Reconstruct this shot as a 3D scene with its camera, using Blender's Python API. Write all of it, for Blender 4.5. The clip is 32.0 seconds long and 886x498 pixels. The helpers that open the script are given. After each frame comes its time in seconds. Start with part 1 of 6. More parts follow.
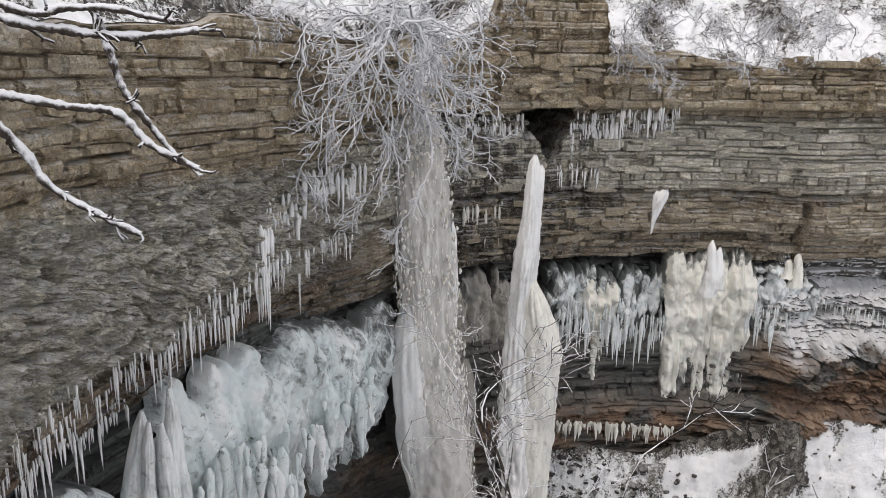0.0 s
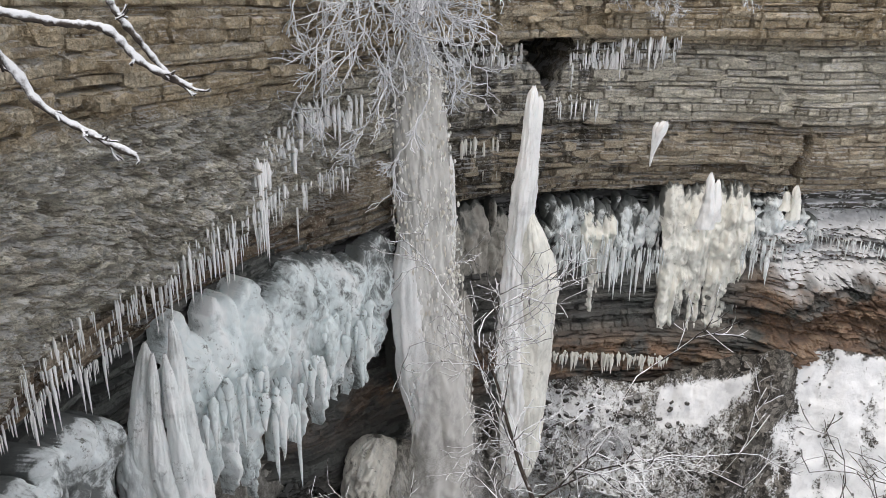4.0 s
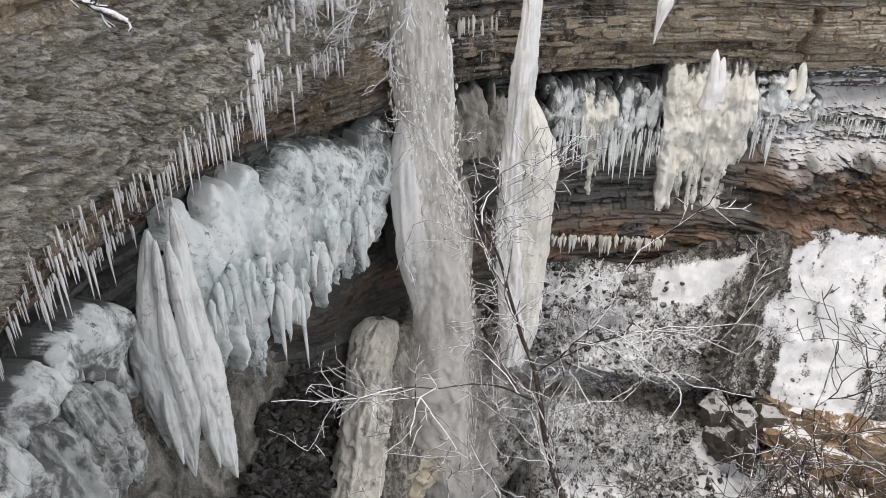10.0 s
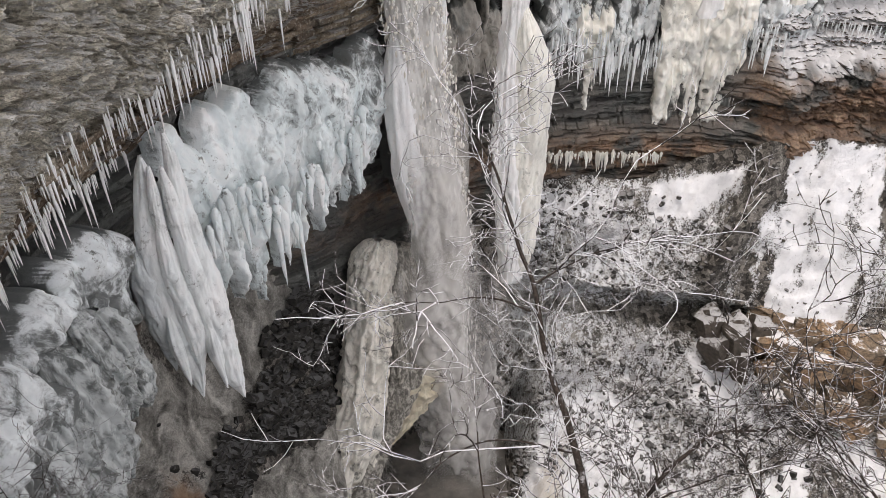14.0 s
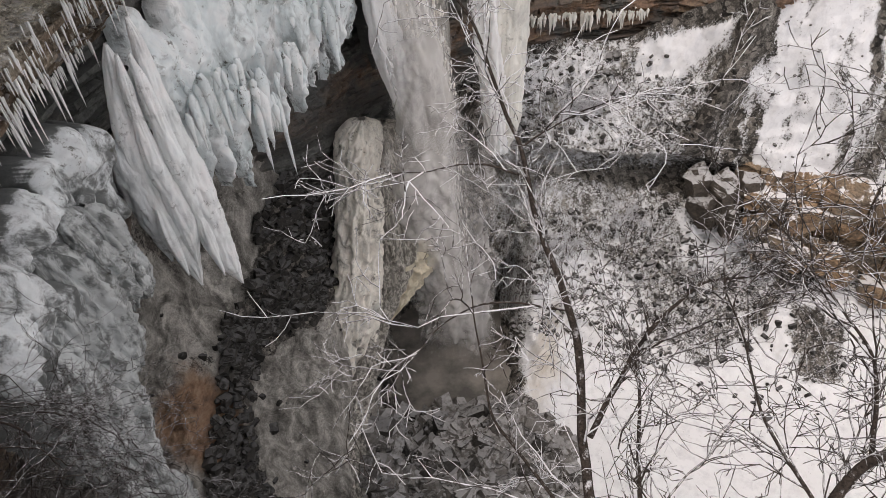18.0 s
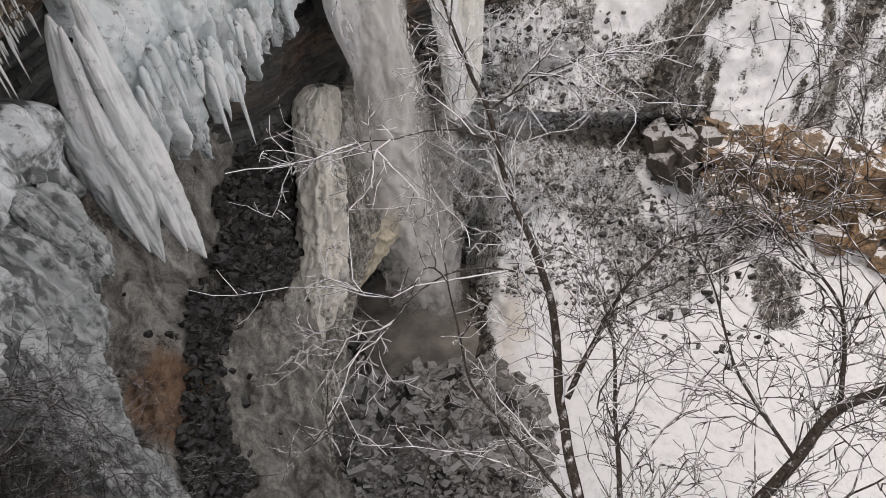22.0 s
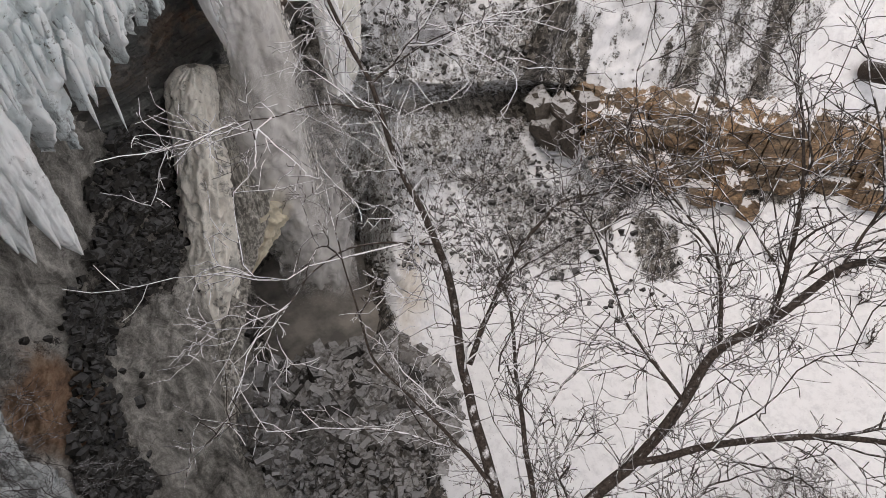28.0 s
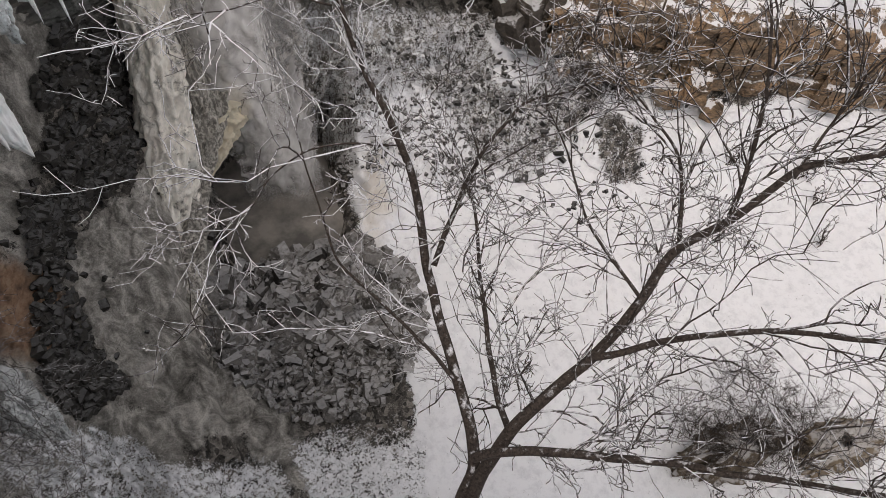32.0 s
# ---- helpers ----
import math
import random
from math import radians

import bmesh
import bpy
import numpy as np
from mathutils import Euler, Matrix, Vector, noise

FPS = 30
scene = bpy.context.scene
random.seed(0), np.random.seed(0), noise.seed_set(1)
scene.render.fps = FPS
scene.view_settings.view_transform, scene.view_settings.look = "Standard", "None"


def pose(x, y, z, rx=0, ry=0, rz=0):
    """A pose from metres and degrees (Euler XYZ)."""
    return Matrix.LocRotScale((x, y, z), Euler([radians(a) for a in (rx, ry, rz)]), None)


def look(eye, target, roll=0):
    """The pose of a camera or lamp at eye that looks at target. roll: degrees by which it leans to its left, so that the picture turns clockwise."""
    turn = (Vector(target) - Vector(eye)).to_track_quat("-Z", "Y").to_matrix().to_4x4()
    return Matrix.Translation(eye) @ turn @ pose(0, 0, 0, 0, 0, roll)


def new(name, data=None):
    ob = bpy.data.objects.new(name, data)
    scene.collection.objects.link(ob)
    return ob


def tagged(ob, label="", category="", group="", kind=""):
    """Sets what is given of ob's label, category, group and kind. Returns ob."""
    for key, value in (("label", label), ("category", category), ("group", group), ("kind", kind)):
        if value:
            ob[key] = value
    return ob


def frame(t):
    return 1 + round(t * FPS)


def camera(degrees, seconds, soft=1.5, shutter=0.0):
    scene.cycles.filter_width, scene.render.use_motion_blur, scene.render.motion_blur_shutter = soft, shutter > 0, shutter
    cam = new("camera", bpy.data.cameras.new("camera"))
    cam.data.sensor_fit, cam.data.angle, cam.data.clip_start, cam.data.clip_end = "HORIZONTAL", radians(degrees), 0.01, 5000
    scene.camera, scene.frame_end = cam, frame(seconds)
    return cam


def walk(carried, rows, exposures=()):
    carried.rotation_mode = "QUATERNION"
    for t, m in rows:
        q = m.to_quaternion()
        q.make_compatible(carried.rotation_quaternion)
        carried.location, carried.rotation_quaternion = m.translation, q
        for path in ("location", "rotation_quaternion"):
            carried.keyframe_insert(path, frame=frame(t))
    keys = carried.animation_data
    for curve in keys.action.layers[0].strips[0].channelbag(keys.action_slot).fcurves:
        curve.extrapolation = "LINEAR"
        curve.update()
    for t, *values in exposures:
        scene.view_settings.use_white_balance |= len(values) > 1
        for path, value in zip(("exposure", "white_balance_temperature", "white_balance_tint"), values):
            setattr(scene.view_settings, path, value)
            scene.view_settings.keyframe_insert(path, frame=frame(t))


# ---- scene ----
EXPOSE = [(0.0, 0.16, 6750, 13), (3.0, 0.34, 6740, 12), (6.0, 0.44, 6700, 11), (10.0, 0.42, 6850, 13), (14.0, 0.43, 6950, 16), (18.0, 0.22, 7050, 17), (25.0, 0.14, 7000, 16), (32.0, 0.03, 6930, 16)]
cam = camera(62.97, 32.0, soft=0.7)
PATH = [
    (0.0, pose(0.048, -0.003, 0.129, 76.23, -0.66, 0.25)),
    (0.5, pose(0.049, -0.006, 0.123, 75.69, -0.62, 0.18)),
    (1.0, pose(0.049, -0.006, 0.116, 75.06, -0.55, 0.15)),
    (1.5, pose(0.048, -0.010, 0.112, 74.18, -0.49, 0.05)),
    (2.0, pose(0.050, -0.011, 0.104, 73.61, -0.42, -0.04)),
    (2.5, pose(0.050, -0.014, 0.104, 73.00, -0.44, -0.02)),
    (3.0, pose(0.052, -0.016, 0.097, 72.31, -0.36, -0.04)),
    (3.5, pose(0.054, -0.027, 0.092, 71.68, -0.42, -0.03)),
    (5.5, pose(0.047, -0.021, 0.071, 69.25, -0.33, 0.22)),
    (6.0, pose(0.042, -0.014, 0.067, 68.64, -0.22, 0.10)),
    (6.5, pose(0.039, -0.009, 0.069, 68.07, -0.24, 0.06)),
    (7.0, pose(0.038, -0.012, 0.067, 67.22, -0.17, -0.09)),
    (7.5, pose(0.038, -0.020, 0.064, 66.15, -0.27, -0.41)),
    (8.0, pose(0.034, -0.018, 0.057, 65.03, -0.32, -0.48)),
    (8.5, pose(0.034, -0.024, 0.047, 64.28, -0.16, -0.41)),
    (9.0, pose(0.031, -0.021, 0.041, 63.30, -0.06, -0.28)),
    (9.5, pose(0.027, -0.018, 0.037, 62.70, 0.04, -0.31)),
    (10.0, pose(0.027, -0.029, 0.035, 62.09, 0.16, -0.37)),
    (10.5, pose(0.025, -0.021, 0.030, 61.64, 0.14, -0.37)),
    (11.0, pose(0.023, -0.022, 0.023, 61.04, 0.32, -0.35)),
    (11.5, pose(0.022, -0.032, 0.026, 60.46, 0.48, -0.39)),
    (12.0, pose(0.023, -0.033, 0.016, 59.62, 0.41, -0.70)),
    (12.5, pose(0.022, -0.031, 0.013, 58.91, 0.59, -0.80)),
    (13.0, pose(0.020, -0.037, 0.011, 57.77, 0.77, -1.00)),
    (13.5, pose(0.019, -0.044, 0.012, 56.86, 0.83, -1.14)),
    (14.0, pose(0.019, -0.051, 0.010, 55.82, 1.26, -1.33)),
    (14.5, pose(0.018, -0.042, 0.002, 55.13, 1.37, -1.57)),
    (16.5, pose(0.005, -0.039, -0.018, 51.13, 2.60, -3.86)),
    (17.0, pose(-0.002, -0.057, -0.010, 48.48, 3.52, -3.54)),
    (17.5, pose(0.023, -0.057, -0.047, 46.92, 3.79, -3.36)),
    (18.0, pose(0.027, -0.055, -0.055, 45.99, 3.51, -4.20)),
    (18.5, pose(0.020, -0.056, -0.051, 45.01, 3.38, -4.93)),
    (19.0, pose(0.001, -0.019, -0.049, 44.20, 3.07, -5.64)),
    (19.5, pose(-0.001, -0.014, -0.057, 43.88, 2.84, -5.93)),
    (20.0, pose(-0.005, -0.029, -0.041, 43.39, 2.82, -6.53)),
    (20.5, pose(-0.007, 0.023, -0.100, 43.19, 2.82, -6.90)),
    (21.0, pose(-0.011, -0.017, -0.055, 43.14, 3.23, -7.12)),
    (21.5, pose(-0.014, -0.003, -0.072, 43.32, 3.38, -7.39)),
    (22.0, pose(-0.015, -0.001, -0.075, 42.99, 3.16, -7.89)),
    (22.5, pose(-0.018, 0.004, -0.083, 42.25, 3.27, -8.39)),
    (23.0, pose(-0.017, 0.007, -0.090, 41.43, 2.95, -9.08)),
    (23.5, pose(-0.020, 0.010, -0.096, 40.95, 2.98, -9.26)),
    (24.0, pose(-0.020, 0.010, -0.093, 40.87, 2.87, -9.60)),
    (24.5, pose(-0.020, 0.013, -0.100, 41.00, 2.65, -10.13)),
    (25.0, pose(-0.018, 0.008, -0.094, 41.13, 2.15, -10.78)),
    (25.5, pose(-0.017, 0.012, -0.098, 40.95, 1.39, -11.67)),
    (27.5, pose(-0.012, 0.012, -0.101, 41.32, -0.07, -15.36)),
    (28.0, pose(-0.011, 0.007, -0.097, 40.80, -0.28, -16.59)),
    (28.5, pose(-0.009, 0.008, -0.098, 40.15, -0.50, -17.57)),
    (29.0, pose(-0.006, 0.004, -0.095, 39.61, -1.03, -18.35)),
    (29.5, pose(-0.005, 0.007, -0.097, 39.04, -1.84, -19.07)),
    (30.0, pose(-0.006, 0.009, -0.100, 37.45, -2.12, -19.63)),
    (30.5, pose(-0.005, 0.012, -0.103, 36.27, -2.31, -19.52)),
    (31.0, pose(-0.005, 0.011, -0.106, 35.05, -2.60, -19.23)),
    (31.5, pose(-0.004, 0.014, -0.109, 34.12, -2.49, -18.76)),
    (32.0, pose(-0.006, 0.013, -0.112, 33.11, -2.41, -18.40)),
]
walk(cam, PATH, EXPOSE)

# ---- world, sun ----
world = bpy.data.worlds.new("sky")
scene.world = world
world.use_nodes = True
wn = world.node_tree.nodes
sky = wn.new("ShaderNodeTexSky")
sky.sky_type, sky.sun_disc = "NISHITA", False
sky.sun_elevation, sky.sun_rotation = radians(66), radians(219)
sky.air_density, sky.dust_density, sky.ozone_density = 1.0, 6.0, 1.0
pale = wn.new("ShaderNodeMixRGB")
pale.inputs[0].default_value = 0.8
pale.inputs[2].default_value = (7.0, 7.2, 7.5, 1)
world.node_tree.links.new(sky.outputs[0], pale.inputs[1])
world.node_tree.links.new(pale.outputs[0], wn["Background"].inputs[0])
wn["Background"].inputs[1].default_value = 0.13
sun = new("sun", bpy.data.lights.new("sun", "SUN"))
sun.data.energy, sun.data.angle, sun.data.color = 0.8, radians(20), (1.0, 0.96, 0.9)
sun.matrix_world = look((-8, -10, 30), (0, 0, 0))


# ---- number helpers ----
def hash01(ix, iy, iz, seed):
    h = (ix.astype(np.int64) * 374761393 + iy.astype(np.int64) * 668265263 + iz.astype(np.int64) * 2147483647 + seed * 144665) & 0xFFFFFFFF
    h = ((h ^ (h >> 13)) * 1274126177) & 0xFFFFFFFF
    h = ((h ^ (h >> 16)) * 2246822519) & 0xFFFFFFFF
    return ((h ^ (h >> 15)) & 0xFFFFFF) / float(0x1000000)


def vnoise(x, y, z, seed=0):
    """Smooth value noise from -1 to 1."""
    fx, fy, fz = np.floor(x), np.floor(y), np.floor(z)
    ux, uy, uz = x - fx, y - fy, z - fz
    ux, uy, uz = ux * ux * (3 - 2 * ux), uy * uy * (3 - 2 * uy), uz * uz * (3 - 2 * uz)
    out = 0
    for a in (0, 1):
        for b in (0, 1):
            for c in (0, 1):
                w = (ux if a else 1 - ux) * (uy if b else 1 - uy) * (uz if c else 1 - uz)
                out = out + w * hash01(fx + a, fy + b, fz + c, seed)
    return out * 2 - 1


def fbm(x, y, z, octaves=4, seed=0, gain=0.5):
    out, amp, tot = 0, 1.0, 0
    for k in range(octaves):
        out = out + amp * vnoise(x * 2 ** k, y * 2 ** k, z * 2 ** k, seed + 17 * k)
        tot += amp
        amp *= gain
    return out / tot


def smooth(a, b, x):
    u = np.clip((x - a) / (b - a), 0, 1)
    return u * u * (3 - 2 * u)


def bump(x, c, w):
    return np.exp(-((x - c) / w) ** 2)


def spline(points, n):
    """n points at even steps along a Catmull-Rom curve."""
    p = np.array(points, float)
    p = np.vstack([2 * p[0] - p[1], p, 2 * p[-1] - p[-2]])
    out = []
    for i in range(1, len(p) - 2):
        u = np.linspace(0, 1, 40, endpoint=False)[:, None]
        a, b, c, d = p[i - 1], p[i], p[i + 1], p[i + 2]
        out.append(0.5 * (2 * b + (c - a) * u + (2 * a - 5 * b + 4 * c - d) * u ** 2 + (3 * b - a - 3 * c + d) * u ** 3))
    out = np.vstack(out + [p[-2:-1]])
    s = np.r_[0, np.cumsum(np.linalg.norm(np.diff(out, axis=0), axis=1))]
    t = np.linspace(0, s[-1], n)
    return np.stack([np.interp(t, s, out[:, k]) for k in range(out.shape[1])], 1), t


# ---- mesh helpers ----
def mesh_from(name, verts, faces, mat, attrs=None, flat=False):
    """A mesh from arrays: verts (n, 3), faces (m, 3 or 4)."""
    me = bpy.data.meshes.new(name)
    verts, faces = np.asarray(verts, np.float32), np.asarray(faces, np.int32)
    me.vertices.add(len(verts))
    me.vertices.foreach_set("co", verts.ravel())
    k = faces.shape[1]
    me.loops.add(faces.size)
    me.loops.foreach_set("vertex_index", faces.ravel())
    me.polygons.add(len(faces))
    me.polygons.foreach_set("loop_start", np.arange(0, faces.size, k, dtype=np.int32))
    me.polygons.foreach_set("use_smooth", np.full(len(faces), not flat))
    me.update(calc_edges=True)
    for key, val in (attrs or {}).items():
        at = me.attributes.new(key, "FLOAT", "POINT")
        at.data.foreach_set("value", np.asarray(val, np.float32).ravel())
    me.materials.append(mat)
    return me


def grid_faces(nu, nv, wrap=False):
    i = np.arange(nu * nv).reshape(nu, nv)
    if wrap:
        i = np.vstack([i, i[:1]])
    return np.stack([i[:-1, :-1], i[1:, :-1], i[1:, 1:], i[:-1, 1:]], -1).reshape(-1, 4)


def sheet(name, P, mat, attrs=None, wrap=False, flip=False, parent=None, flat=False):
    nu, nv = P.shape[:2]
    f = grid_faces(nu, nv, wrap)
    if flip:
        f = f[:, ::-1]
    ob = new(name, mesh_from(name, P.reshape(-1, 3), f, mat, attrs, flat))
    if parent:
        ob.parent = parent
    return ob


def part(name, bm, mat, parent, label=""):
    me = bpy.data.meshes.new(name)
    bm.to_mesh(me)
    bm.free()
    me.materials.append(mat)
    ob = new(name, me)
    ob.parent = parent
    return tagged(ob, label) if label else ob


def empty(name, at=(0, 0, 0)):
    ob = new(name)
    ob.location = at
    ob.empty_display_size = 0.2
    return ob


# ---- materials ----
class Nodes:
    """Short hand for a node material."""

    def __init__(self, name):
        self.mat = bpy.data.materials.new(name)
        self.mat.use_nodes = True
        self.t = self.mat.node_tree
        self.bsdf = self.t.nodes["Principled BSDF"]
        self.pos = self.add("ShaderNodeNewGeometry").outputs["Position"]

    def add(self, kind, **inputs):
        n = self.t.nodes.new(kind)
        for k, v in inputs.items():
            self.put(n.inputs[k.replace("_", " ")], v)
        return n

    def put(self, sock, v):
        if isinstance(v, bpy.types.NodeSocket):
            self.t.links.new(v, sock)
        else:
            sock.default_value = v

    def stretch(self, sx, sy, sz):
        n = self.add("ShaderNodeVectorMath")
        n.operation = "MULTIPLY"
        self.put(n.inputs[0], self.pos)
        n.inputs[1].default_value = (sx, sy, sz)
        return n.outputs[0]

    def noise(self, scale, detail=5, rough=0.6, vec=None, distort=0.0):
        n = self.add("ShaderNodeTexNoise", Scale=scale, Detail=detail, Roughness=rough, Distortion=distort)
        self.put(n.inputs["Vector"], vec or self.pos)
        return n.outputs[0]

    def cells(self, scale, vec=None, feature="F1", out="Distance"):
        n = self.add("ShaderNodeTexVoronoi", Scale=scale)
        n.feature = feature
        self.put(n.inputs["Vector"], vec or self.pos)
        return n.outputs[out]

    def step(self, v, a, b):
        n = self.add("ShaderNodeMapRange")
        n.interpolation_type = "SMOOTHSTEP"
        self.put(n.inputs[0], v)
        n.inputs[1].default_value, n.inputs[2].default_value = a, b
        return n.outputs[0]

    def math(self, op, a, b=0.0):
        n = self.add("ShaderNodeMath")
        n.operation = op
        self.put(n.inputs[0], a)
        self.put(n.inputs[1], b)
        return n.outputs[0]

    def mix(self, fac, a, b):
        n = self.add("ShaderNodeMixRGB")
        self.put(n.inputs[0], fac)
        for k, v in ((1, a), (2, b)):
            self.put(n.inputs[k], v if isinstance(v, bpy.types.NodeSocket) else (*v, 1))
        return n.outputs[0]

    def ramp(self, v, *stops):
        n = self.add("ShaderNodeValToRGB")
        self.put(n.inputs[0], v)
        e = n.color_ramp.elements
        while len(e) < len(stops):
            e.new(0.5)
        for k, (p, c) in enumerate(stops):
            e[k].position, e[k].color = p, (*c, 1)
        return n.outputs[0]

    def attr(self, name):
        n = self.add("ShaderNodeAttribute")
        n.attribute_name = name
        return n.outputs["Fac"]

    def height(self):
        n = self.add("ShaderNodeSeparateXYZ")
        self.put(n.inputs[0], self.pos)
        return n.outputs[2]

    def upward(self):
        g = self.add("ShaderNodeNewGeometry")
        n = self.add("ShaderNodeSeparateXYZ")
        self.put(n.inputs[0], g.outputs["Normal"])
        return n.outputs[2]

    def random(self):
        return self.add("ShaderNodeObjectInfo").outputs["Random"]

    def island(self):
        return self.add("ShaderNodeNewGeometry").outputs["Random Per Island"]

    def done(self, colour, rough=0.85, relief=None, strength=0.5, distance=0.03, spec=0.3):
        self.put(self.bsdf.inputs["Base Color"], colour if isinstance(colour, bpy.types.NodeSocket) else (*colour, 1))
        self.put(self.bsdf.inputs["Roughness"], rough)
        self.bsdf.inputs["Specular IOR Level"].default_value = spec
        if relief is not None:
            b = self.add("ShaderNodeBump", Strength=strength, Distance=distance)
            self.put(b.inputs["Height"], relief)
            self.t.links.new(b.outputs[0], self.bsdf.inputs["Normal"])
        return self.mat


def limestone():
    m = Nodes("limestone")
    z = m.height()
    wob = m.math("ADD", z, m.math("MULTIPLY", m.noise(0.35, 3), 0.8))
    bed = m.math("ADD", m.math("MULTIPLY", m.noise(1.1, 7, 0.7, m.stretch(0.8, 0.8, 2.2)), 0.68), m.math("MULTIPLY", m.attr("tone"), 0.32))
    warm = m.ramp(bed, (0.28, (0.24, 0.175, 0.11)), (0.46, (0.58, 0.465, 0.31)), (0.66, (0.76, 0.65, 0.48)))
    grey = m.ramp(bed, (0.28, (0.42, 0.38, 0.3)), (0.44, (0.8, 0.75, 0.63)), (0.64, (0.9, 0.86, 0.76)))
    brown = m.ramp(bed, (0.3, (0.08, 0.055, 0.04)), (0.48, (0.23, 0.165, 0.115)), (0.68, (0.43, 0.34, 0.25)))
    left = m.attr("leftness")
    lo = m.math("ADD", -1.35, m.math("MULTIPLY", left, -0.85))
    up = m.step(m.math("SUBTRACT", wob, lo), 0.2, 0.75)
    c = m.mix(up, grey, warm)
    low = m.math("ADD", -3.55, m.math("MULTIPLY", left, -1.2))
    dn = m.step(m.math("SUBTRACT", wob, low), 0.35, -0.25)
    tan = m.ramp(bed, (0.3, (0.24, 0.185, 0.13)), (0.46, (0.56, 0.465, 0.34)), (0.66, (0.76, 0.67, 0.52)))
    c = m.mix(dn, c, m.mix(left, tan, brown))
    blot = m.step(m.noise(0.9, 5, 0.7), 0.5, 0.72)
    c = m.mix(m.math("MULTIPLY", blot, 0.4), c, (0.42, 0.41, 0.37))
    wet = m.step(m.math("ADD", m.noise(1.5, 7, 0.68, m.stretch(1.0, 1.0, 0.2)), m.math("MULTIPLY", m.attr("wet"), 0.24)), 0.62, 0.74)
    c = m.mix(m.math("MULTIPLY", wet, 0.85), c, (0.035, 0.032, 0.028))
    rust = m.step(m.noise(0.6, 4, 0.6, m.stretch(1, 1, 0.6)), 0.58, 0.74)
    c = m.mix(m.math("MULTIPLY", rust, 0.22), c, (0.26, 0.13, 0.05))
    fine = m.noise(14, 6, 0.7)
    tone = m.attr("tone")
    c = m.mix(m.math("MULTIPLY", m.step(tone, 0.5, 0.1), 0.28), c, (0.12, 0.095, 0.065))
    c = m.mix(m.math("MULTIPLY", m.step(tone, 0.55, 0.9), 0.3), c, (0.56, 0.5, 0.4))
    c = m.mix(m.step(fine, 0.54, 0.38), c, m.mix(0.4, c, (0.04, 0.034, 0.026)))
    c = m.mix(m.math("MULTIPLY", m.step(m.noise(9, 7, 0.75), 0.52, 0.62), 0.5), c, (0.86, 0.81, 0.7))
    rag = m.math("ABSOLUTE", m.math("SUBTRACT", m.noise(3.6, 6, 0.72, m.stretch(0.8, 0.8, 1.7), 0.6), 0.5))
    c = m.mix(m.math("MULTIPLY", m.step(rag, 0.03, 0.0), 0.3), c, (0.04, 0.034, 0.027))
    pit = m.step(m.noise(26, 5, 0.75, m.stretch(1, 1, 1.4)), 0.44, 0.36)
    c = m.mix(m.math("MULTIPLY", pit, 0.25), c, (0.06, 0.05, 0.04))
    frost = m.math("MULTIPLY", m.step(m.upward(), 0.15, 0.6), m.step(m.noise(2.5, 5), 0.42, 0.56))
    c = m.mix(m.math("MULTIPLY", frost, m.attr("frost")), c, (0.8, 0.81, 0.83))
    rel = m.math("ADD", m.math("ADD", fine, m.math("MULTIPLY", m.step(rag, 0.0, 0.09), 0.8)), m.math("MULTIPLY", m.noise(45, 4, 0.7), 0.5))
    return m.done(c, 0.9, rel, 0.9, 0.06)


def shale():
    m = Nodes("dark_shale")
    bed = m.math("ADD", m.math("MULTIPLY", m.noise(1.0, 8, 0.72, m.stretch(0.5, 0.5, 6.0)), 0.75), m.math("MULTIPLY", m.attr("tone"), 0.25))
    dark = m.ramp(bed, (0.3, (0.035, 0.034, 0.031)), (0.5, (0.11, 0.105, 0.095)), (0.7, (0.26, 0.245, 0.215)))
    green = m.ramp(bed, (0.3, (0.035, 0.038, 0.034)), (0.6, (0.1, 0.11, 0.1)), (0.75, (0.2, 0.21, 0.19)))
    c = m.mix(m.step(m.noise(0.5, 3), 0.42, 0.6), dark, green)
    rust = m.math("MULTIPLY", m.attr("orange"), m.step(m.noise(0.7, 4, 0.6), 0.36, 0.56))
    ore = m.ramp(m.noise(1.2, 5, 0.65, m.stretch(0.6, 0.6, 3.0)), (0.3, (0.08, 0.045, 0.03)), (0.5, (0.28, 0.16, 0.09)), (0.7, (0.42, 0.3, 0.19)))
    c = m.mix(rust, c, ore)
    fine = m.noise(11, 6, 0.7)
    c = m.mix(m.step(fine, 0.6, 0.35), c, m.mix(0.5, c, (0.02, 0.02, 0.018)))
    frost = m.math("MULTIPLY", m.attr("frost"), m.step(m.math("ADD", m.noise(2.4, 7, 0.72), m.math("MULTIPLY", m.upward(), 0.3)), 0.42, 0.52))
    c = m.mix(frost, c, (0.84, 0.85, 0.87))
    return m.done(c, 0.75, m.math("ADD", fine, m.noise(40, 4, 0.7)), 0.8, 0.05, 0.4)


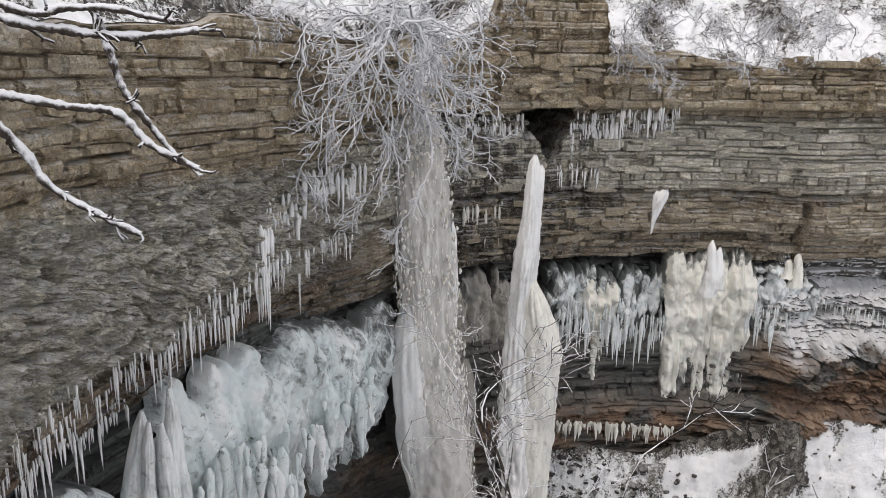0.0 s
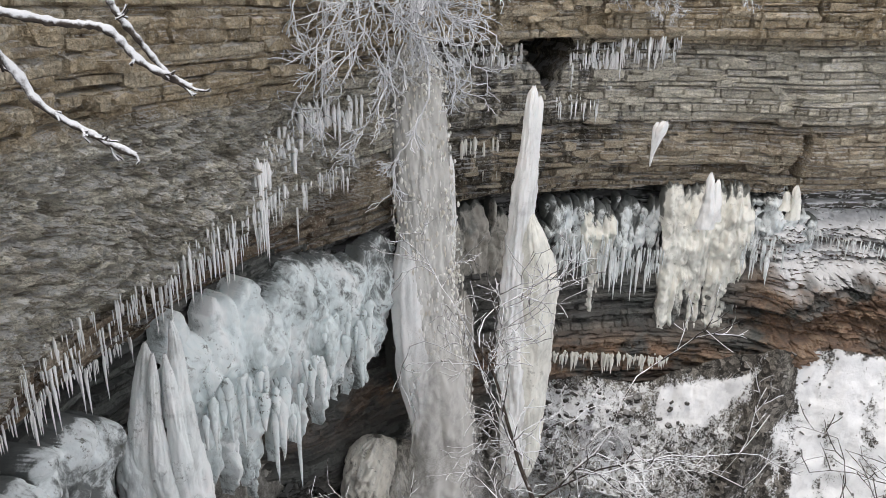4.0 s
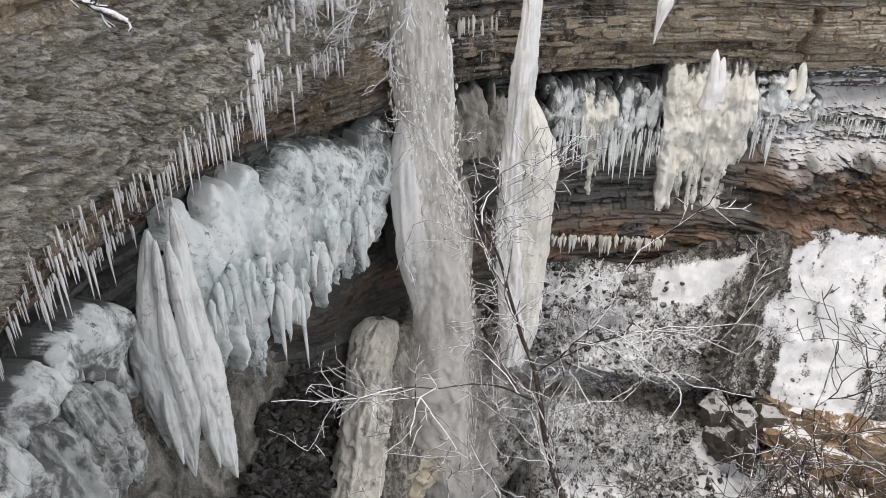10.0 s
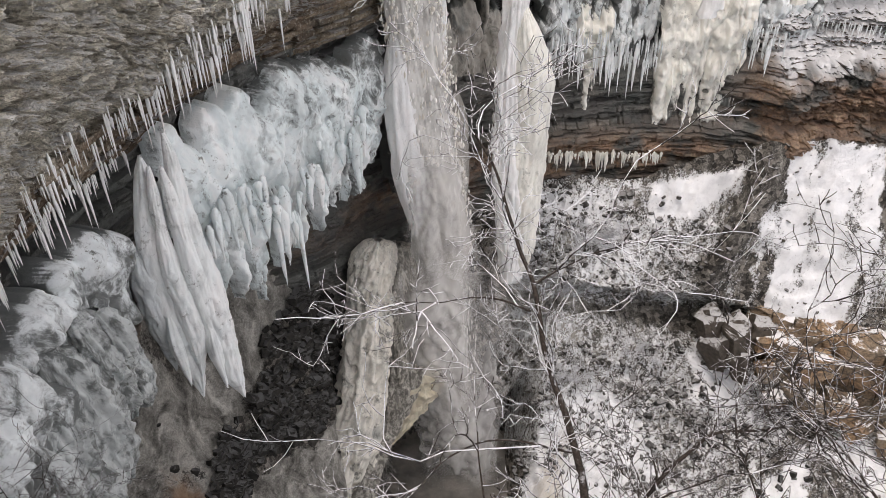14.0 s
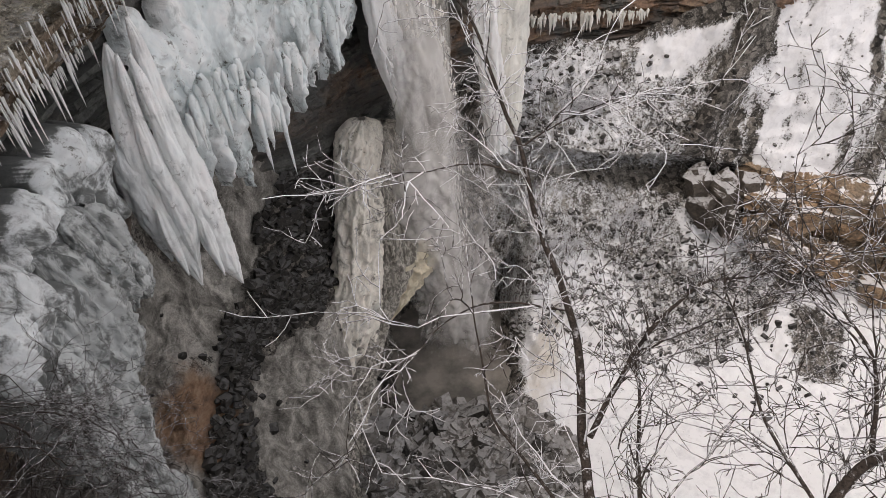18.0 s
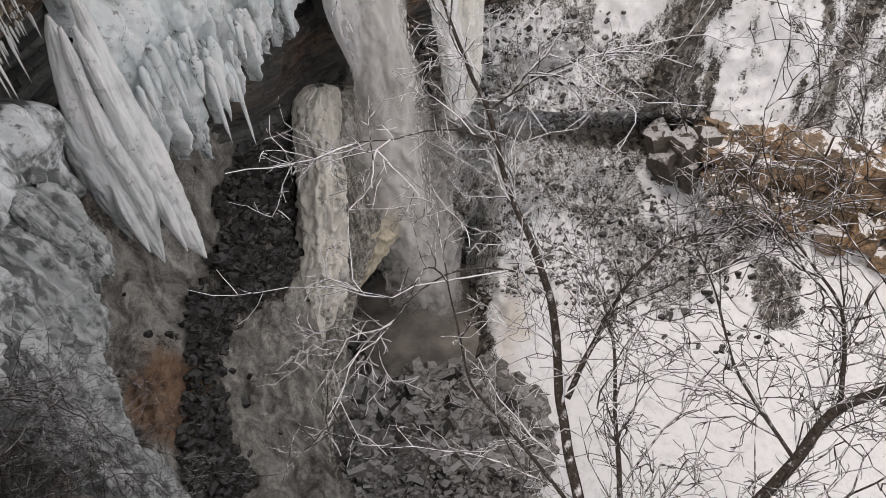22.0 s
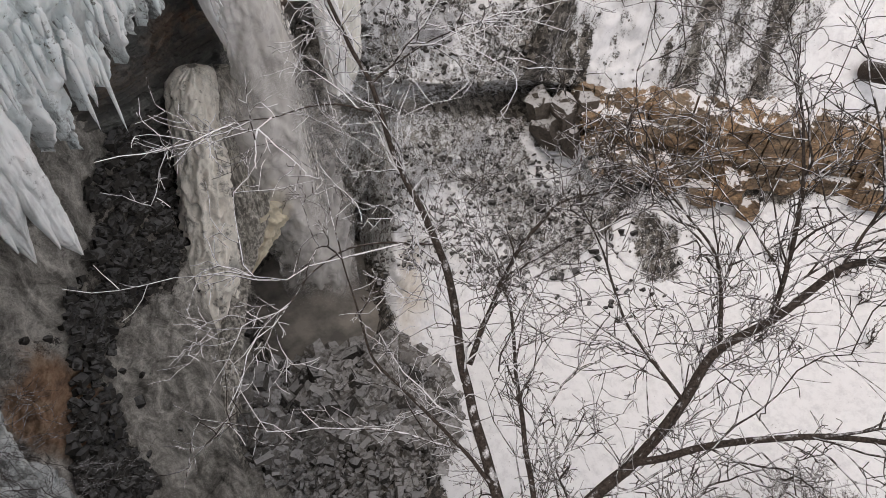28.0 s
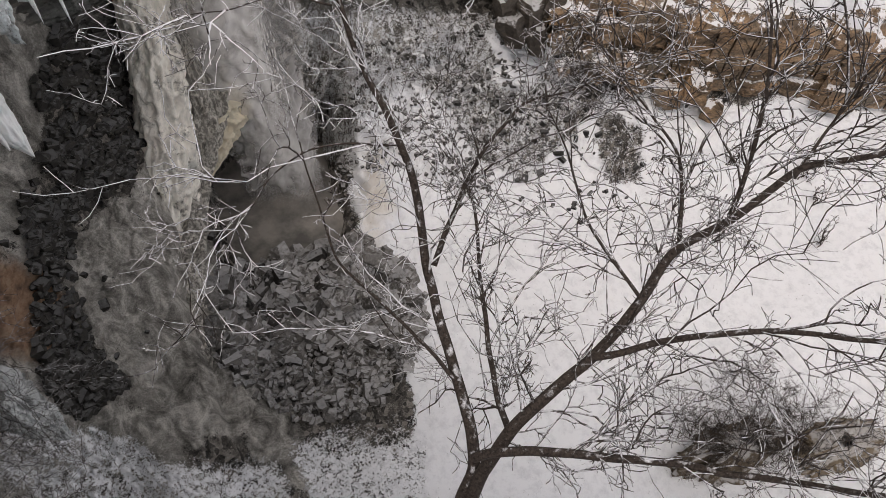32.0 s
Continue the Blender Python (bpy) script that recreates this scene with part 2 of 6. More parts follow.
def ground_mat():
    m = Nodes("gorge_ground")
    clast = m.cells(5.5, out="Color")
    grit = m.noise(18, 6, 0.7)
    gravel = m.ramp(m.math("ADD", m.math("MULTIPLY", grit, 0.6), m.math("MULTIPLY", clast, 0.4)), (0.32, (0.02, 0.0185, 0.017)), (0.5, (0.1, 0.093, 0.083)), (0.68, (0.36, 0.335, 0.3)))
    soot = m.ramp(m.math("ADD", m.math("MULTIPLY", m.noise(1.3, 7, 0.7, m.stretch(1, 1, 0.45), 0.8), 0.7), m.math("MULTIPLY", m.noise(16, 5, 0.75), 0.3)), (0.37, (0.085, 0.08, 0.072)), (0.5, (0.32, 0.308, 0.28)), (0.62, (0.68, 0.66, 0.61)))
    snow = m.ramp(m.noise(2.6, 8, 0.72), (0.3, (0.73, 0.745, 0.77)), (0.52, (0.905, 0.92, 0.94)))
    speck = m.step(m.noise(7.5, 6, 0.72, m.stretch(1, 1, 0.7)), 0.63, 0.68)
    snow = m.mix(m.math("MULTIPLY", speck, m.step(m.noise(0.8, 3), 0.46, 0.6)), snow, (0.2, 0.19, 0.175))
    ore = m.ramp(m.noise(2.0, 5, 0.65), (0.3, (0.13, 0.085, 0.06)), (0.5, (0.32, 0.2, 0.13)), (0.7, (0.44, 0.32, 0.22)))
    patch = m.math("MULTIPLY", m.math("SUBTRACT", m.noise(0.7, 9, 0.78, m.stretch(1, 1, 0.6), 0.3), 0.5), 1.7)
    d = m.step(m.math("ADD", m.math("ADD", m.attr("dirtyice"), patch), m.math("MULTIPLY", m.math("SUBTRACT", grit, 0.5), 0.9)), 0.4, 0.62)
    c = m.mix(d, gravel, soot)
    o = m.step(m.math("ADD", m.attr("orange"), m.math("MULTIPLY", patch, 0.9)), 0.3, 0.95)
    c = m.mix(o, c, ore)
    streak = m.math("MULTIPLY", m.math("SUBTRACT", m.math("ADD", m.math("MULTIPLY", m.noise(2.6, 9, 0.8, m.stretch(1.3, 1.3, 0.5), 0.4), 0.5), m.math("MULTIPLY", m.noise(13, 6, 0.75), 0.5)), 0.5), 2.3)
    s = m.step(m.math("ADD", m.attr("snow"), streak), 0.43, 0.55)
    c = m.mix(s, c, snow)
    tint = m.step(m.math("ADD", m.attr("tan"), m.math("MULTIPLY", patch, 0.5)), 0.35, 0.9)
    c = m.mix(m.math("MULTIPLY", tint, 0.6), c, (0.55, 0.46, 0.32))
    rel = m.math("ADD", m.math("MULTIPLY", grit, m.math("SUBTRACT", 1.15, s)), m.math("ADD", m.math("MULTIPLY", m.noise(3.5, 5), 0.6), m.math("MULTIPLY", m.noise(10, 6, 0.7), 0.5)))
    return m.done(c, 0.9, rel, 0.9, 0.1)


def ice(name, tint, dirt=0.3, rough=0.5):
    """Ice: milky where it is thick; where it is thin the dark rock behind shows through ("thin" on the mesh)."""
    m = Nodes(name)
    n = m.noise(1.1, 6, 0.62, m.stretch(1, 1, 0.55), 0.6)
    c = m.ramp(n, (0.3, tuple(t * 0.7 for t in tint)), (0.46, tint), (0.64, tuple(min(0.93, t * 1.15) for t in tint)))
    film = m.step(m.noise(0.85, 7, 0.72, m.stretch(1, 1, 0.7), 0.5), 0.52, 0.66)
    c = m.mix(m.math("MULTIPLY", film, min(0.8, dirt)), c, (0.2, 0.235, 0.23))
    bare = m.step(m.math("ADD", m.attr("thin"), m.math("MULTIPLY", m.math("SUBTRACT", m.noise(2.0, 7, 0.74, m.stretch(1, 1, 0.6), 0.4), 0.5), 2.6)), 0.35, 0.8)
    c = m.mix(m.math("MULTIPLY", bare, 0.9), c, (0.085, 0.092, 0.088))
    spots = m.math("MULTIPLY", m.step(m.noise(5.0, 7, 0.78), 0.55, 0.63), m.step(m.noise(0.9, 3), 0.46, 0.6))
    c = m.mix(m.math("MULTIPLY", spots, min(0.9, dirt * 1.6)), c, (0.09, 0.09, 0.07))
    m.bsdf.inputs["Subsurface Weight"].default_value = 0.15
    m.bsdf.inputs["Subsurface Radius"].default_value = (0.25, 0.3, 0.32)
    m.bsdf.inputs["Subsurface Scale"].default_value = 0.3
    rel = m.math("ADD", m.noise(4, 6, 0.68, m.stretch(1, 1, 0.45)), m.math("MULTIPLY", m.noise(16, 6, 0.75, m.stretch(1, 1, 0.6)), 0.4))
    return m.done(c, m.math("ADD", rough, m.math("MULTIPLY", n, 0.3)), rel, 0.55, 0.07, 0.35)


def frosted_wood():
    m = Nodes("frosted_bark")
    bark = m.ramp(m.noise(60, 4), (0.35, (0.018, 0.014, 0.012)), (0.65, (0.07, 0.055, 0.045)))
    f = m.math("ADD", m.math("MULTIPLY", m.upward(), 0.4), m.math("MULTIPLY", m.math("SUBTRACT", m.noise(16, 4, 0.7), 0.5), 1.4))
    f = m.step(m.math("ADD", f, m.attr("frost")), 0.3, 0.62)
    return m.done(m.mix(f, bark, (0.76, 0.77, 0.8)), 0.9, m.noise(90, 3), 0.4, 0.01)


def block_stone(name, lo, mid, hi, frost=0.0):
    m = Nodes(name)
    r = m.random()
    n = m.noise(6, 6, 0.7)
    c = m.ramp(m.math("ADD", m.math("MULTIPLY", n, 0.6), m.math("MULTIPLY", r, 0.4)), (0.25, lo), (0.5, mid), (0.75, hi))
    if frost:
        c = m.mix(m.math("MULTIPLY", m.step(m.math("ADD", m.upward(), m.math("MULTIPLY", m.math("SUBTRACT", m.noise(7, 4), 0.5), 1.2)), 0.55, 0.95), frost), c, (0.68, 0.69, 0.7))
    return m.done(c, 0.85, m.math("ADD", n, m.noise(30, 4)), 0.6, 0.03)


def water_mat(name, tint, fine, alpha=None):
    """Falling water, white and brownish with foam; with alpha, a veil of it."""
    m = Nodes(name)
    n = m.math("ADD", m.math("MULTIPLY", m.noise(fine, 7, 0.75, m.stretch(1.1, 1.1, 0.8), 0.5), 0.6), m.math("MULTIPLY", m.noise(fine * 0.22, 4, 0.6, m.stretch(1.4, 1.4, 0.5)), 0.4))
    c = m.ramp(n, (0.38, tuple(t * 0.55 for t in tint)), (0.5, tint), (0.6, (0.92, 0.91, 0.88)))
    m.done(c, 0.7, n, 0.15 if alpha else 0.4, 0.04, spec=0.2)
    if alpha:
        veil = m.step(m.noise(fine * 0.4, 3, 0.5, m.stretch(1.3, 1.3, 0.3)), 0.12, 0.52)
        m.put(m.bsdf.inputs["Alpha"], m.math("MULTIPLY", m.math("MULTIPLY", veil, alpha), m.attr("cover")))
    return m.mat


LIMESTONE, SHALE, GROUND = limestone(), shale(), ground_mat()
ICE_BLUE = ice("pale_blue_ice", (0.79, 0.86, 0.87), 0.55)
ICE_CREAM = ice("cream_ice", (0.8, 0.795, 0.74), 0.25)
ICE_WHITE = ice("white_ice", (0.88, 0.89, 0.89), 0.08)
ICE_GREY = ice("grey_white_ice", (0.74, 0.78, 0.79), 0.5)
ICE_SLATE = ice("slate_ice", (0.5, 0.53, 0.53), 0.7)
ICE_DIRTY = ice("dirty_ice", (0.42, 0.4, 0.36), 0.6, 0.6)
BARK = frosted_wood()

# ---- the gorge: plan of the cliff foot line at the base of the limestone ----
PLAN = [(-2.2, -2.0), (-3.6, 1.5), (-4.9, 4.5), (-5.7, 7.2), (-6.15, 9.5), (-5.9, 11.8), (-5.4, 13.4), (-4.8, 15.0), (-4.0, 16.7), (-2.9, 18.6),
        (-1.5, 20.6), (-0.3, 23.0), (1.6, 24.5), (3.6, 25.2), (6.2, 25.9), (9.6, 26.1), (12.6, 25.5), (15.6, 25.6), (20.0, 25.0), (27.0, 24.0), (36.0, 22.0)]
RIM = 0.9
BASE = -6.5


FULL, FULL_RUN = spline(PLAN, 4000)
TURN = np.gradient(FULL, axis=0)
# a slowly turning normal keeps the tight corner from folding
TURN = np.stack([np.convolve(np.pad(TURN[:, k], 80, mode="edge"), np.ones(161) / 161, "valid") for k in (0, 1)], 1)
TURN /= np.linalg.norm(TURN, axis=1)[:, None]


def plan_line(n, lo=0.0, hi=1.0):
    """Points, normals towards the gorge and run along the plan from share lo to share hi."""
    t = np.linspace(lo, hi, n) * FULL_RUN[-1]
    p = np.stack([np.interp(t, FULL_RUN, FULL[:, k]) for k in (0, 1)], 1)
    nn = np.stack([np.interp(t, FULL_RUN, TURN[:, 1]), np.interp(t, FULL_RUN, -TURN[:, 0])], 1)
    return p, nn / np.linalg.norm(nn, axis=1)[:, None], t


RUN = plan_line(4000)[2][-1]
LEFT_END = 24.5          # run along the plan where the side wall turns into the back wall


TONE = {}              # shade of each block of the beds last laid


def courses(s, z, seed, thick, width, jitter, groove):
    """Relief of stone beds with upright joints: how far each block stands out."""
    rng = np.random.RandomState(seed)
    edges = np.cumsum(np.r_[-9.0, rng.uniform(thick[0], thick[1], 220)])
    warp = 0.06 * fbm(s * 0.3, z * 0, s * 0, 2, seed)
    zz = z + warp
    k = np.searchsorted(edges, zz) - 1
    k = np.clip(k, 0, len(edges) - 2)
    dz = np.minimum(zz - edges[k], edges[k + 1] - zz)
    wid = rng.uniform(width[0], width[1], 221)[k]
    q = (s + 13.7 * hash01(k, k * 0, k * 0, seed) + 0.05 * fbm(s * 2, z * 2, z * 0, 2, seed + 5)) / wid
    q = q + 0.25 * vnoise(np.floor(q), k * 1.0, k * 0.0, seed + 2)
    c = np.floor(q)
    ds = np.minimum(q - c, 1 - (q - c)) * wid
    ds = np.where(hash01(c, k, c * 0 + 8, seed) > 0.15, ds, 9.0)
    out = jitter * (hash01(c, k, c * 0, seed + 3) * 2 - 1) + jitter * 1.3 * (hash01(k, k * 0 + 7, k * 0, seed + 4) * 2 - 1)
    gz = hash01(k, k * 0 + 3, k * 0, seed + 9)
    out = out - groove * (0.3 + 1.3 * gz * gz) * np.exp(-(dz / 0.022) ** 2) - groove * 0.9 * np.exp(-(ds / 0.03) ** 2) * (hash01(c, k, c * 0 + 5, seed) > 0.3)
    TONE[seed] = 0.65 * hash01(c, k, c * 0 + 2, seed) + 0.35 * hash01(k, k * 0 + 2, k * 0, seed)
    return out


def chunks(s, z, size, seed):
    """Broken faces: each cell of a jittered grid stands at its own depth and tilt."""
    x, y = s / size, z / (size * 0.62)
    fx, fy = np.floor(x), np.floor(y)
    best, second = np.full(s.shape, 9.0), np.full(s.shape, 9.0)
    out = np.zeros(s.shape)
    for a in (-1, 0, 1):
        for b in (-1, 0, 1):
            cx, cy = fx + a, fy + b
            px = cx + hash01(cx, cy, cx * 0, seed)
            py = cy + hash01(cx, cy, cx * 0 + 1, seed)
            d = np.hypot(x - px, y - py)
            near = d < best
            second = np.where(near, best, np.minimum(second, d))
            v = hash01(cx, cy, cx * 0 + 2, seed) - 0.5 + 0.7 * (hash01(cx, cy, cx * 0 + 3, seed) - 0.5) * (x - px) + 0.7 * (hash01(cx, cy, cx * 0 + 4, seed) - 0.35) * (y - py)
            out = np.where(near, v, out)
            TONE[seed] = np.where(near, hash01(cx, cy, cx * 0 + 6, seed), TONE[seed] if a > -1 or b > -1 else 0)
            best = np.where(near, d, best)
    return size * (0.75 * out - 0.35 * np.exp(-((second - best) / 0.09) ** 2))


def limestone_offset(s, z):
    """How far the limestone stands out from the plan line at run s and height z."""
    left = 1 - smooth(LEFT_END - 3.5, LEFT_END + 0.5, s)
    right = 1 - left
    # back wall: a proud cap, plain beds, a recessed seam and a lower step
    face = np.floor((s + 0.15 * vnoise(s * 3, z * 2, s * 0, 33)) / 1.7)
    head = np.floor((s + 0.6 + 0.1 * vnoise(s * 3, z * 3, s * 0, 34)) / 1.15)
    cap = (0.35 + 0.5 * hash01(face, face * 0, face * 0, 31)) * smooth(-1.12, -0.98, z) + 0.4 * (hash01(head, face * 0, face * 0, 35) - 0.4) * smooth(-0.35, -0.25, z) + 0.25 * smooth(0.75, 0.85, z) * vnoise(s * 0.9, s * 0, s * 0, 36)
    seam = -0.3 * bump(z, -4.05, 0.09) + 0.22 * smooth(-4.0, -3.9, z) - 0.12 * smooth(-2.2, -1.5, z) - 0.5 * smooth(0.16, 0.1, np.abs(s - RUN_NOTCH - 0.1 * vnoise(z * 2, z * 0, z * 0, 37))) * smooth(-4.2, -4.4, z) - 0.3 * smooth(0.5, 0.4, np.abs(s - RUN_NOTCH + 0.5)) * smooth(-5.0, -5.1, z)
    foot = -0.25 * smooth(-5.4, -5.6, z) - 0.1 * smooth(-6.1, -6.3, z)
    o = right * (cap + seam + foot)
    # side wall: an upright yellow head, a bulging grey belly, a brown undercut
    belly = 0.55 * bump(z, -3.9, 1.25) - 0.5 * smooth(-4.9, -5.7, z) - 0.35 * smooth(-5.9, -6.4, z) + 0.25 * smooth(-1.9, -1.2, z)
    o = o + left * belly
    # cave behind the ice pillar
    mouth = np.interp(z, (-3.0, -2.8, -2.0, -1.4, -1.05), (0.05, 0.2, 0.55, 0.85, 0.95)) + 0.1 * vnoise(z * 4, s * 0, z * 0, 38)
    hole = smooth(0.0, 0.14, mouth - np.abs(s - RUN_HOLE - 0.1)) * smooth(-2.95, -2.8, z) * smooth(-1.02, -1.08, z)
    o = o - 3.4 * hole - 0.45 * right * bump(s, RUN_HOLE - 1.6, 2.4) * smooth(-1.05, -1.15, z) * smooth(-2.4, -1.6, z)
    o = o + 0.35 * vnoise(s * 0.33, z * 0.25, s * 0, 41)
    massive = smooth(-1.15, -1.0, z) + smooth(-4.0, -4.1, z) * 0.6 + left * smooth(-1.9, -1.6, z)
    massive = np.clip(massive, 0.12, 1)
    block = massive * courses(s, z, 7, (0.14, 0.55), (0.4, 1.9), 0.11, 0.2) + (1.15 - 0.75 * massive) * courses(s, z, 8, (0.09, 0.32), (0.35, 1.5), 0.07, 0.14)
    rough = 0.4 * fbm(s * 0.7, z * 1.5, s * 0, 4, 51, 0.6) - 0.6 * np.abs(fbm(s * 1.2, z * 2.8, s * 0, 5, 55, 0.68))
    rubble = left * smooth(-1.7, -2.6, z) * smooth(-5.6, -5.0, z)
    o = o + block * (1 - 0.75 * rubble) + (1 - rubble) * 0.05 * fbm(s * 2.5, z * 6, s * 0, 4, 61)
    TONE[19] = TONE[8]
    if np.max(rubble) > 0:
        big = chunks(s + 0.12 * fbm(s * 2, z * 2, s * 0, 3, 57), z + 0.1 * fbm(s * 2, z * 2, s * 0, 3, 56), 0.3, 19)
        small = chunks(s + 0.1 * fbm(s * 3, z * 3, s * 0, 2, 59), z, 0.12, 20)
        o = o + rubble * (1.1 * big + 1.1 * small + rough * 0.8 + 0.13 * fbm(s * 4.5, z * 7, s * 0, 4, 63, 0.66))
    return o


def rim_height(s):
    return RIM - 0.45 * smooth(RUN_HOLE + 3.5, RUN_HOLE + 6, s) + 1.5 * smooth(RUN_HOLE - 2.6, RUN_HOLE - 2.2, s) * smooth(RUN_HOLE + 1.9, RUN_HOLE + 1.5, s) + 0.8 * bump(s, RUN_HOLE - 0.5, 3.0) + 0.3 * vnoise(s * 0.3, s * 0, s * 0, 71) + 0.22 * vnoise(s * 1.1, s * 0, s * 0, 72) - 1.8 * bump(s, RUN_FALL, 0.8)


def run_near(x, y):
    p, _, t = plan_line(4000)
    return t[np.argmin((p[:, 0] - x) ** 2 + (p[:, 1] - y) ** 2)]


RUN_HOLE, RUN_FALL, RUN_NOTCH = run_near(3.6, 25.2), run_near(-1.3, 20.9), run_near(13.0, 25.5)


def cliff_point(s, z, out=0.0):
    """A place on the limestone face at run s and height z, out metres in front of the plan line."""
    p, n, _ = plan_line(1, s / RUN, s / RUN)
    return Vector((p[0, 0] + n[0, 0] * out, p[0, 1] + n[0, 1] * out, z))


def limestone_band(name, lo, hi, ds, dz, label):
    nu = int((hi - lo) / ds)
    p, n, s = plan_line(nu, lo / RUN, hi / RUN)
    nv = int((RIM - BASE) / dz)
    v = np.linspace(0, 1, nv)
    top = rim_height(s)
    z = BASE + 0.12 * vnoise(s * 0.8, s * 0, s * 0, 77)[:, None] * (1 - v[None]) ** 3 + (top[:, None] - BASE) * v[None]
    S = np.repeat(s[:, None], nv, 1)
    o = limestone_offset(S, z)
    # the underside turns back under the overhang, the head turns back under the snow
    P = np.stack([p[:, None, 0] + n[:, None, 0] * o, p[:, None, 1] + n[:, None, 1] * o, z], -1)
    under = np.stack([P[:, 0, 0] - n[:, 0] * 3.2, P[:, 0, 1] - n[:, 1] * 3.2, P[:, 0, 2] + 0.35], -1)[:, None]
    mid = (P[:, :1] * 0.55 + under * 0.45) + np.array([0, 0, 0.1]) * vnoise(s * 2, s * 0, s * 0, 3)[:, None, None]
    over = np.stack([P[:, -1, 0] - n[:, 0] * 2.5, P[:, -1, 1] - n[:, 1] * 2.5, P[:, -1, 2] + 0.25], -1)[:, None]
    P = np.concatenate([under, mid, P, over], 1)
    left = 1 - smooth(LEFT_END - 3.5, LEFT_END + 0.5, s)
    H = P[..., 2]
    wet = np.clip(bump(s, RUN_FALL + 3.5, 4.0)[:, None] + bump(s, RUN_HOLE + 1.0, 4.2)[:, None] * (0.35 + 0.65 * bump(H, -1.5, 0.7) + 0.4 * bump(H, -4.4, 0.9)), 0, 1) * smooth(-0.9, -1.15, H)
    one = np.ones(P.shape[1])
    tone = np.where(H > -1.05, *[np.pad(TONE[q], ((0, 0), (2, 1)), mode='edge') for q in (7, 8)])
    tone = np.where(H < -4.05, np.pad(TONE[7], ((0, 0), (2, 1)), mode='edge'), tone)
    tone = np.where((left[:, None] > 0.5) & (H < -2.2) & (H > -5.3), np.pad(TONE[19], ((0, 0), (2, 1)), mode='edge'), tone)
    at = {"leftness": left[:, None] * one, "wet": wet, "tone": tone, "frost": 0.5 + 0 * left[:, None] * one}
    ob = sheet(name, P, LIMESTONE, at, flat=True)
    return tagged(ob, label, "cliff", kind="structure")


wall_side = limestone_band("wall_west", 4.0, LEFT_END, 0.025, 0.023, "weathered yellow and grey limestone cliff, bulging and undercut")
FAR_RUN = run_near(18.5, 25.2)
wall_back = limestone_band("wall_north", LEFT_END - 0.02, FAR_RUN, 0.032, 0.025, "bedded pale limestone cliff with dark water stains")
limestone_band("wall_east", FAR_RUN - 0.02, RUN, 0.25, 0.08, "bedded pale limestone cliff running on out of view")


# ---- the lower wall of dark shale and sandstone under the limestone ----
def lower_band():
    lo, hi = 6.0, FAR_RUN + 8
    nu, nv = 1000, 360
    p, n, s = plan_line(nu, lo / RUN, hi / RUN)
    z = np.linspace(-5.9, -24.0, nv)[None] + 0 * s[:, None]
    S = np.repeat(s[:, None], nv, 1)
    left = 1 - smooth(LEFT_END - 6.5, LEFT_END + 1.0, S)
    back = -1.1 - 0.5 * bump(z, -7.6, 1.0) + 0.9 * smooth(-9.2, -10.2, z) + 0.35 * smooth(-11.9, -12.4, z) - 0.1 * smooth(-12.9, -13.4, z)
    side = -1.2 - 2.2 * smooth(-7.5, -11.5, z) - 0.8 * smooth(-13.0, -20.0, z) - 2.4 * smooth(LEFT_END - 8, LEFT_END - 5, S) * smooth(-8.5, -12, z)
    back = back - 2.0 * bump(S, LEFT_END + 0.5, 3.0) * smooth(-9.0, -12, z)
    shelf = smooth(40.0, 41.6, S + 0.4 * vnoise(S * 0.7, z * 0.8, S * 0, 86))
    back = back + shelf * (0.9 * smooth(-7.4, -8.0, z) - 0.35 * bump(z, -8.6, 0.3) + 0.35 * smooth(-9.0, -9.8, z))
    o = left * side + (1 - left) * back + 0.3 * vnoise(S * 0.3, z * 0.3, S * 0, 81)
    o = o + courses(S, z + 20, 23, (0.07, 0.32), (0.4, 2.0), 0.1, 0.16) + 0.3 * fbm(S * 0.8, z * 1.6, S * 0, 5, 83, 0.6) + 0.5 * smooth(LEFT_END + 14, LEFT_END + 16, S) * courses(S, z + 20, 24, (0.4, 1.0), (0.6, 1.6), 0.3, 0.2)
    o = o + shelf * smooth(-7.2, -8.0, z) * (0.9 * chunks(S + 0.1 * fbm(S * 2, z * 2, S * 0, 3, 88), z, 0.5, 89) + 0.6 * chunks(S, z, 0.24, 90))
    P = np.stack([p[:, None, 0] + n[:, None, 0] * o, p[:, None, 1] + n[:, None, 1] * o, z], -1)
    ore = (1 - left) * np.clip(1.3 * bump(z, -13.3, 0.9) * bump(S, LEFT_END + 9, 9) + 1.0 * smooth(LEFT_END + 14.5, LEFT_END + 16.5, S) * bump(z, -11.0, 2.2), 0, 1.2)
    ore = ore + left * 0.5 * bump(z, -13.5, 0.8)
    fr = 0.06 + 1.1 * shelf * smooth(-10.4, -9.2, z + 0.8 * fbm(S * 1.5, z * 1.5, S * 0, 3, 87)) * (1 - 0.8 * bump(z, -8.5, 0.3)) + 0.35 * bump(z, -7.8, 1.0) * (1 - left)
    ob = sheet("wall_lower", P, SHALE, {"orange": ore, "frost": np.clip(fr, 0, 1), "tone": TONE[23]}, flip=True, flat=True)
    return tagged(ob, "dark bedded shale and rusty sandstone under the limestone overhang", "cliff", kind="structure")


lower_band()

